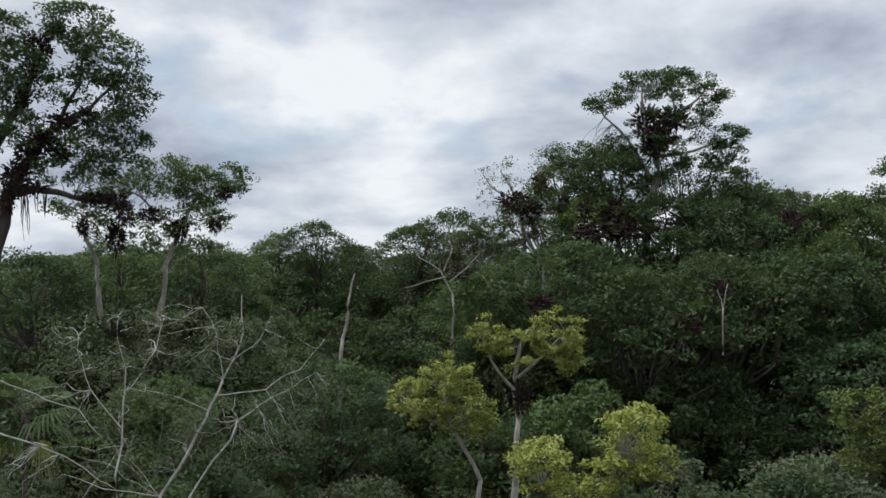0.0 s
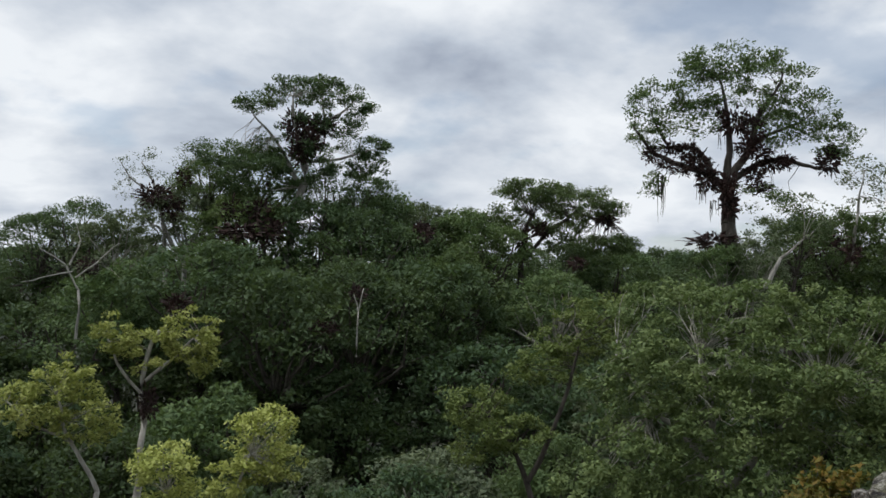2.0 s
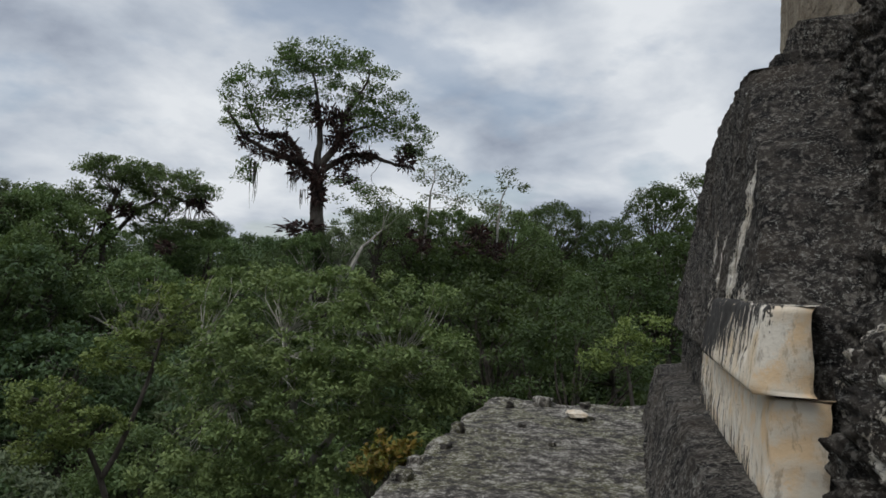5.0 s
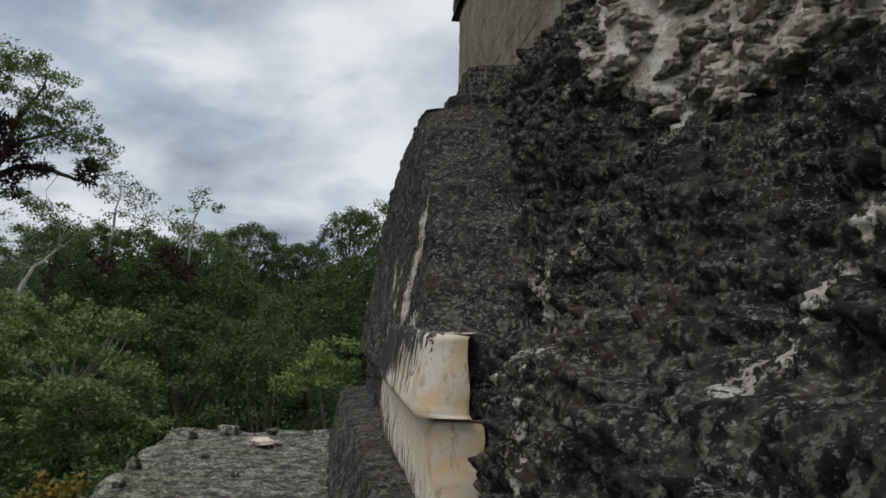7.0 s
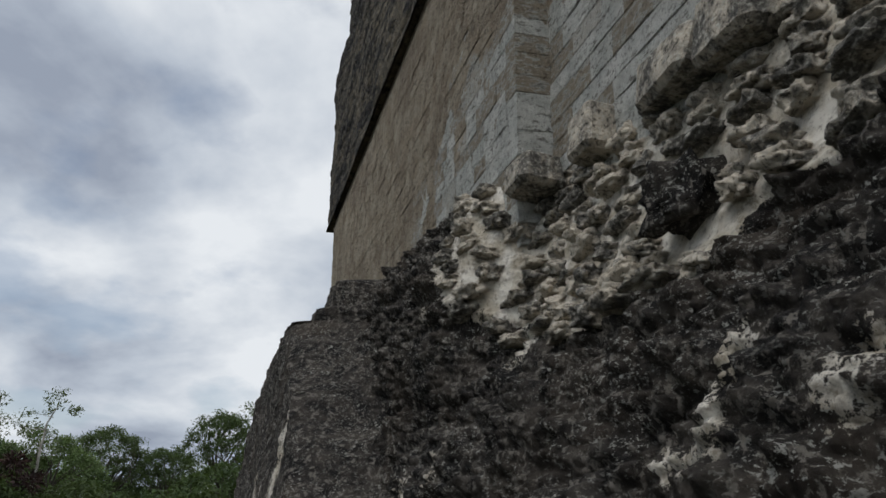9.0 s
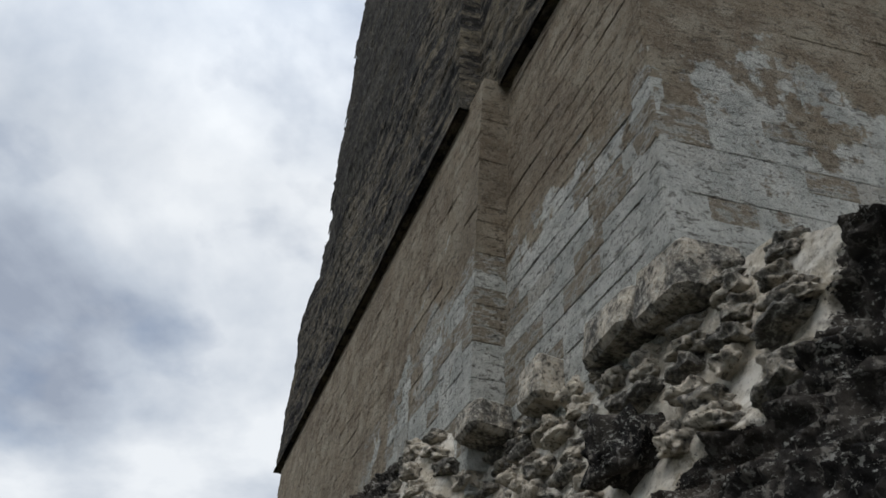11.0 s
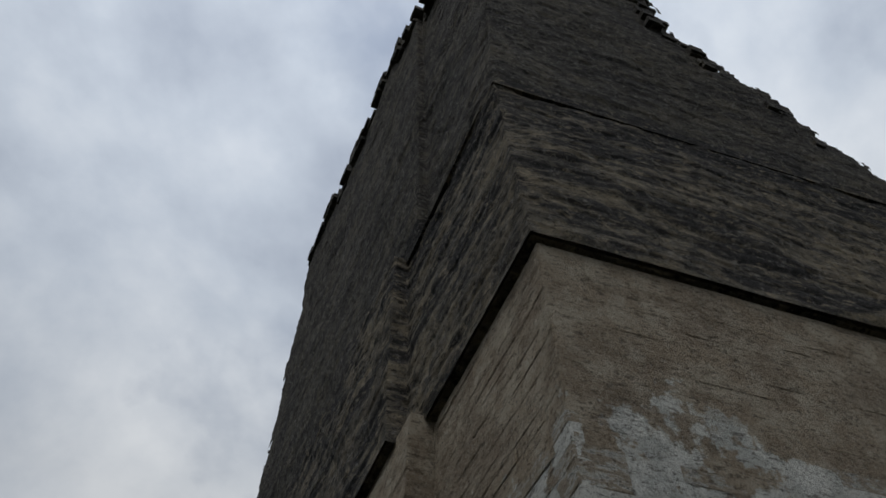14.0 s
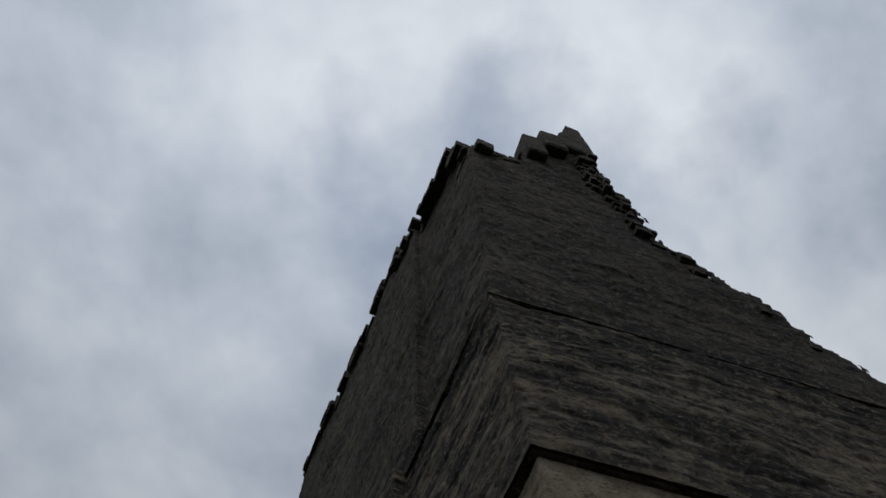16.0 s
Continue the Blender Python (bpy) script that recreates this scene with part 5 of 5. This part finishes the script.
    # big near trees below the terrace
    lone_tree("big rounded broad-leaved tree rising beside the terrace", (
        (((19.47, 21.92, -7.31), (19.45, 21.93, -3.94), (19.25, 22.11, -1.69), (18.93, 22.38, 0.38)), 0.22, 0.08), (((19.45, 21.93, -4.13), (20.64, 20.83, -2.01), (21.67, 19.79, -0.46)), 0.16, 0.05), (((19.42, 21.96, -3.57), (17.76, 23.29, -1.55), (16.81, 23.97, 0.13)), 0.14, 0.05),
        (((20.64, 21.53, -7.42), (20.73, 21.44, -3.62), (21.17, 20.31, -1.61)), 0.13, 0.05)),
        (((18.93, 23.66, 1.86), 2.0, 1.0, 60), ((20.72, 22.13, 1.91), 2.2, 0.9, 60), ((22.38, 20.49, 1.58), 2.0, 1.0, 60), ((18.90, 21.75, 0.23), 3.0, 1.2, 80), ((20.92, 19.85, 0.12), 2.8, 1.2, 80), ((22.14, 18.51, -0.36), 1.6, 1.2, 46),
         ((17.45, 22.90, -0.55), 2.0, 1.2, 60), ((18.81, 20.49, -1.46), 2.6, 0.9, 60), ((21.18, 18.83, -1.42), 1.9, 0.9, 46), ((16.60, 22.28, -2.96), 2.0, 1.4, 60), ((22.21, 17.64, -1.17), 0.9, 0.7, 18), ((19.58, 19.77, -0.54), 2.0, 0.9, 40), ((15.47, 22.47, -4.10), 1.8, 1.0, 40), ((18.50, 20.10, -2.97), 2.2, 1.2, 54), ((20.59, 18.74, -2.61), 1.6, 0.9, 36), ((17.45, 21.00, -4.24), 2.0, 0.8, 40), ((19.52, 19.13, -4.13), 2.0, 0.8, 34)),
        LEAF_NEAR, BARK_PALE, 0.21, 78, 0.46, 11)
    lone_tree("soft yellowish-green tree with flat leaf layers", ((((16.70, 28.75, -8.69), (16.45, 28.89, -5.52), (15.47, 29.41, -2.97), (14.70, 29.79, -2.12)), 0.15, 0.05), (((16.34, 28.95, -4.88), (17.64, 28.19, -1.26), (17.97, 27.99, 0.46)), 0.12, 0.04)),
        (((14.52, 29.88, -2.12), 1.8, 0.7, 40), ((15.42, 28.87, -2.89), 1.8, 0.7, 36), ((18.50, 28.84, 0.62), 2.0, 0.9, 40), ((17.15, 29.07, -0.67), 1.6, 0.8, 30), ((14.53, 29.32, -3.71), 1.1, 0.5, 16), ((19.78, 29.20, 1.50), 1.8, 0.7, 26)), LEAF_SOFT, BARK, 0.22, 55, 0.42, 12)
    # half-bare tree with white limbs
    lone_tree("half-bare tree with white limbs and small grey leaves", (
        (((-7.41, 20.72, -4.34), (-6.89, 20.90, -2.53), (-6.04, 21.15, -1.04), (-5.46, 21.31, 0.23), (-4.99, 21.43, 1.33), (-5.01, 21.42, 2.28)), 0.085, 0.018), (((-5.46, 21.31, 0.09), (-5.53, 21.09, 1.22), (-5.82, 20.80, 1.99)), 0.03, 0.01),
        (((-5.65, 21.26, -0.17), (-4.46, 21.54, -0.09), (-3.64, 21.70, 0.37), (-3.01, 21.79, 1.13)), 0.032, 0.01), (((-6.31, 21.08, -2.72), (-5.21, 21.69, -0.87), (-4.01, 22.14, -0.17), (-3.30, 22.26, 0.24)), 0.045, 0.01),
        (((-7.24, 19.71, -3.25), (-7.35, 19.67, -1.09), (-7.27, 19.70, 0.69), (-7.41, 19.65, 1.85)), 0.05, 0.012), (((-7.34, 19.68, -0.71), (-7.96, 19.43, 0.22), (-8.18, 19.34, 1.37)), 0.028, 0.01), (((-7.29, 19.69, 0.05), (-6.66, 19.92, 1.05), (-6.48, 19.98, 1.82)), 0.025, 0.01),
        (((-9.69, 17.50, 1.05), (-8.77, 17.98, 0.41), (-7.79, 18.42, -0.08), (-7.37, 18.59, -0.71)), 0.03, 0.01), (((-9.68, 17.50, -0.20), (-8.48, 18.11, -0.78), (-7.68, 18.47, -1.34), (-7.11, 18.69, -1.85)), 0.035, 0.012), (((-5.26, 21.36, 0.64), (-4.59, 21.52, 1.18), (-4.31, 21.57, 1.73)), 0.022, 0.008)),
        (((-7.70, 20.08, 1.32), 1.8, 0.9, 46), ((-6.29, 21.08, 1.23), 1.6, 0.9, 40), ((-4.72, 21.49, 1.04), 1.3, 0.9, 32), ((-8.48, 19.76, 0.06), 1.4, 1.0, 34), ((-5.25, 21.88, -1.11), 1.8, 1.0, 46), ((-7.08, 21.36, -0.99), 1.6, 1.2, 40), ((-3.73, 22.19, -0.04), 0.9, 0.8, 20), ((-9.11, 20.03, -1.77), 1.5, 0.8, 30)),
        LEAF_GREY, BARK_WHITE, 0.10, 34, 0.42, 13)


def dead_trees():
    lone_tree("dead grey broken trunk standing in the canopy", ((((-5.77, 47.65, -4.11), (-5.61, 47.67, -0.39), (-5.31, 47.71, 1.47), (-4.91, 47.75, 3.19)), 0.13, 0.04),), (), LEAF_GREY, BARK_PALE, 0.2, 10, 0.3, 41, False)
    lone_tree("bare twisted branches with a little foliage", ((((0.52, 55.00, -0.94), (0.57, 55.00, 1.94), (-0.13, 55.00, 3.39), (-1.56, 54.98, 4.32)), 0.10, 0.03), (((0.40, 55.00, 2.66), (1.68, 54.98, 3.72), (2.79, 54.93, 4.78)), 0.06, 0.02), (((0.23, 55.00, 3.02), (-1.22, 54.99, 2.69), (-2.49, 54.94, 2.35)), 0.06, 0.02),
        (((0.05, 55.00, 3.39), (0.62, 55.00, 4.83), (0.28, 55.00, 5.92)), 0.06, 0.02)), (((0.25, 55.00, 4.11), 2.6, 1.4, 20), ((2.03, 54.96, 2.99), 1.6, 0.8, 10)), LEAF_GREY, BARK_PALE, 0.22, 12, 0.6, 42)
    lone_tree("pale forked snag among the trees", ((((15.38, 47.66, -1.66), (15.45, 47.63, 0.95), (15.72, 47.55, 2.27)), 0.06, 0.02), (((15.45, 47.63, 0.95), (15.19, 47.72, 1.93)), 0.05, 0.02)), (), LEAF_GREY, BARK_PALE, 0.2, 10, 0.3, 43, False)


LEAF_NEAR = make_leaf("glossy_near_leaves", (0.112, 0.172, 0.066), (0.265, 0.340, 0.126), (0.280, 0.335, 0.126))
LEAF_SOFT = make_leaf("soft_green_leaves", (0.130, 0.180, 0.052), (0.230, 0.285, 0.082), (0.25, 0.29, 0.09))
featured()
dead_trees()


def palm():
    rng = np.random.default_rng(5)
    p = tagged(new("palm"), "fan palm with drooping green and dry yellow fronds", "palm tree")
    c = np.array((-10.90, 22.50, -0.75))
    under("trunk", tubes("trunk", [limb(c - (0, 0, 12), c, 0.14, 0.10, rng, 0.03)], BARK), p)
    for q in range(24):
        az, el = rng.uniform(0, 6.28), rng.uniform(-1.2, 1.1)
        d = np.array((math.cos(az) * math.cos(el), math.sin(az) * math.cos(el), math.sin(el)))
        hub = c + d * 0.75
        side = np.cross(d, (0, 0, 1.0)); side /= np.linalg.norm(side)
        v, f = [], []
        for k in range(15):
            t = (k - 7) / 7 * 1.25
            w = d * math.cos(t) + side * math.sin(t)
            tip = hub + w * rng.uniform(0.75, 1.0) - (0, 0, 0.28 + 0.15 * abs(t))
            mid = hub + w * 0.5
            n = len(v)
            e = np.cross(w, np.cross(d, side)) * 0.035
            v += [hub, mid + e, tip, mid - e]
            f.append((n, n + 1, n + 2, n + 3))
        under("frond", mesh_of("frond", v, f, LEAF_YELLOW if el < -0.75 else LEAF_MID), p)
    under("stalks", tubes("stalks", [limb(c, c + rng.normal(0, 0.4, 3), 0.03, 0.02, rng) for _ in range(10)], BARK), p)


palm()


def tuft_mesh(seed, n=260):
    """A spiky clump of bromeliads, unit size."""
    rng = np.random.default_rng(seed)
    d = rng.normal(0, 1, (n, 3))
    d /= np.linalg.norm(d, axis=1, keepdims=True)
    root = d * rng.uniform(0.2, 0.72, (n, 1)) + rng.normal(0, 0.12, (n, 3))
    d = d + (0, 0, 0.25)
    side = np.cross(d, rng.normal(0, 1, (n, 3)))
    side /= np.linalg.norm(side, axis=1, keepdims=True)
    ln = rng.uniform(0.20, 0.44, (n, 1))
    v = np.stack([root - side * 0.07, root + side * 0.07, root + d * ln * 0.6 + side * 0.045, root + d * ln - (0, 0, 0.12)], 1).reshape(-1, 3)
    return mesh_of("bromeliad_clump", v, np.arange(n * 4).reshape(-1, 4), EPIPHYTE)


def bromeliads():
    kinds = [tuft_mesh(400 + q) for q in range(4)]
    rng = random.Random(4)
    rows = (((33.56, 36.95, 11.75), 0.75, 0.7), ((33.13, 37.60, 12.28), 0.3, 0.4), ((34.15, 36.14, 11.13), 0.6, 0.8), ((33.86, 36.41, 10.24), 0.5, 0.6), ((34.47, 36.11, 10.05), 0.7, 0.4), ((35.29, 35.88, 9.46), 0.8, 0.42), ((34.52, 36.61, 8.92), 0.6, 0.5),
            ((35.69, 35.49, 9.52), 0.5, 0.4), ((37.29, 34.12, 9.39), 0.6, 0.6), ((37.39, 34.01, 10.04), 0.35, 0.35), ((29.81, 39.50, 10.04), 0.45, 0.45), ((31.12, 39.51, 10.45), 0.55, 0.4), ((31.90, 38.89, 10.31), 0.6, 0.5), ((32.10, 38.34, 9.61), 0.6, 0.7),
            ((32.54, 37.97, 8.63), 0.65, 0.7), ((31.28, 38.62, 9.22), 0.7, 0.35), ((30.51, 39.23, 9.50), 0.5, 0.3), ((33.18, 37.15, 8.13), 0.6, 0.8), ((33.24, 37.10, 7.15), 0.5, 0.8), ((34.49, 36.09, 8.09), 0.6, 0.35), ((34.42, 35.88, 12.30), 0.22, 0.22), ((32.59, 37.53, 5.18), 1.3, 0.5),
            ((41.23, 38.40, 5.28), 1.2, 0.7), ((42.44, 37.07, 4.75), 0.5, 0.6), ((44.13, 35.05, 4.42), 1.1, 0.5), ((44.77, 34.25, 5.50), 0.7, 0.7), ((45.33, 33.50, 4.44), 0.7, 0.7), ((33.30, 60.71, 5.97), 0.6, 1.4), ((34.45, 60.07, 7.13), 0.9, 0.6), ((39.11, 57.78, 7.91), 0.9, 0.5), ((35.41, 56.01, 4.37), 0.7, 0.5), ((24.92, 61.33, 6.49), 0.9, 0.8),
            ((15.47, 64.23, 14.60), 0.9, 1.2), ((17.63, 64.71, 14.82), 1.1, 0.9), ((16.41, 64.00, 13.30), 1.0, 1.0), ((15.91, 64.12, 12.41), 0.8, 0.8), ((5.60, 67.80, 9.00), 1.2, 0.8), ((6.98, 67.67, 8.16), 0.9, 0.8), ((7.83, 68.59, 10.51), 0.6, 0.8), ((10.78, 63.14, 7.79), 0.9, 0.8), ((12.43, 61.82, 7.74), 1.0, 0.7), ((11.07, 61.06, 6.01), 1.6, 0.7), ((13.04, 60.67, 6.24), 1.0, 0.8), ((1.11, 56.01, 3.35), 0.6, 0.6), ((23.35, 57.53, 6.34), 0.7, 0.8),
            ((5.85, 51.71, 1.17), 0.8, 0.7), ((3.04, 34.50, -2.17), 0.35, 0.6), ((13.64, 48.18, -0.04), 0.8, 0.4), ((15.96, 49.57, 1.92), 0.5, 0.6),
            ((-16.49, 35.01, 12.51), 0.55, 0.6), ((-15.87, 35.30, 13.27), 0.4, 0.35), ((-16.73, 34.90, 11.43), 0.35, 0.5), ((-17.01, 34.76, 10.28), 0.3, 0.5), ((-15.88, 34.08, 8.47), 0.5, 0.5), ((-15.26, 34.36, 9.24), 0.55, 0.45), ((-14.45, 34.71, 9.60), 0.42, 0.35), ((-16.34, 33.87, 7.88), 0.5, 0.5), ((-16.73, 33.67, 7.03), 0.5, 0.6), ((-17.05, 33.52, 6.17), 0.4, 0.6), ((-15.98, 33.59, 6.50), 0.5, 0.25), ((-15.36, 34.43, 7.95), 0.4, 0.35),
            ((-14.01, 34.46, 6.22), 0.6, 0.25), ((-13.22, 34.77, 6.05), 0.5, 0.4), ((-12.87, 34.90, 5.55), 0.35, 0.5), ((-15.28, 36.43, 5.19), 0.25, 0.4), ((-14.03, 36.92, 4.77), 0.4, 0.7), ((-11.55, 37.78, 5.07), 0.35, 0.6), ((-9.63, 38.31, 6.67), 0.3, 0.3), ((-12.80, 37.37, 5.76), 0.5, 0.3), ((-10.11, 38.19, 5.27), 0.3, 0.35))
    for q, (p, a, h) in enumerate(rows):
        ob = new("bromeliad_clump", kinds[q % 4])
        ob.matrix_world = pose(*p, 0, 0, rng.uniform(0, 360)) @ Matrix.Diagonal((a * 1.3, a * 1.3, h * 1.3, 1))
        tagged(ob, "spiky red-brown bromeliad clump growing on a tree limb", "bromeliad", "bromeliads on the limbs")


bromeliads()


def edge_plants():
    """Rusty fern at the terrace edge, small weeds on the stones."""
    rng = np.random.default_rng(31)
    for q, (c, r, n, leaf, label) in enumerate((((8.64, 7.65, -0.00), 0.42, 26, FERN, "yellow and rusty fern at the terrace edge"), ((8.02, 7.44, -0.03), 0.35, 22, FERN, "yellow-green fern at the terrace edge"), ((3.24, -0.81, 2.14), 0.05, 4, LEAF_MID, "small green weed in a crack of the rubble"))):
        pl = tagged(new("fern" if q < 2 else "weed"), label, "plant")
        lines, tips = [], []
        c = np.array(c)
        for _ in range(n):
            d = rng.normal(0, 1, 3) * (1, 1, 0.4) + (0, 0, 0.5)
            tip = c + d / np.linalg.norm(d) * r * rng.uniform(0.5, 1.1)
            lines.append(limb(c - (0, 0, r * 0.9), tip, r * 0.015, r * 0.006, rng, 0.15, 4))
            tips += [c + (tip - c) * t for t in (0.4, 0.6, 0.8, 1.0)]
        under("stems", tubes("stems", lines, BARK, 4), pl)
        v, f = clumps(tips, r * 0.16, 6, r * 0.28, rng)
        under("leaves", mesh_of("leaves", v, f, leaf), pl)


edge_plants()
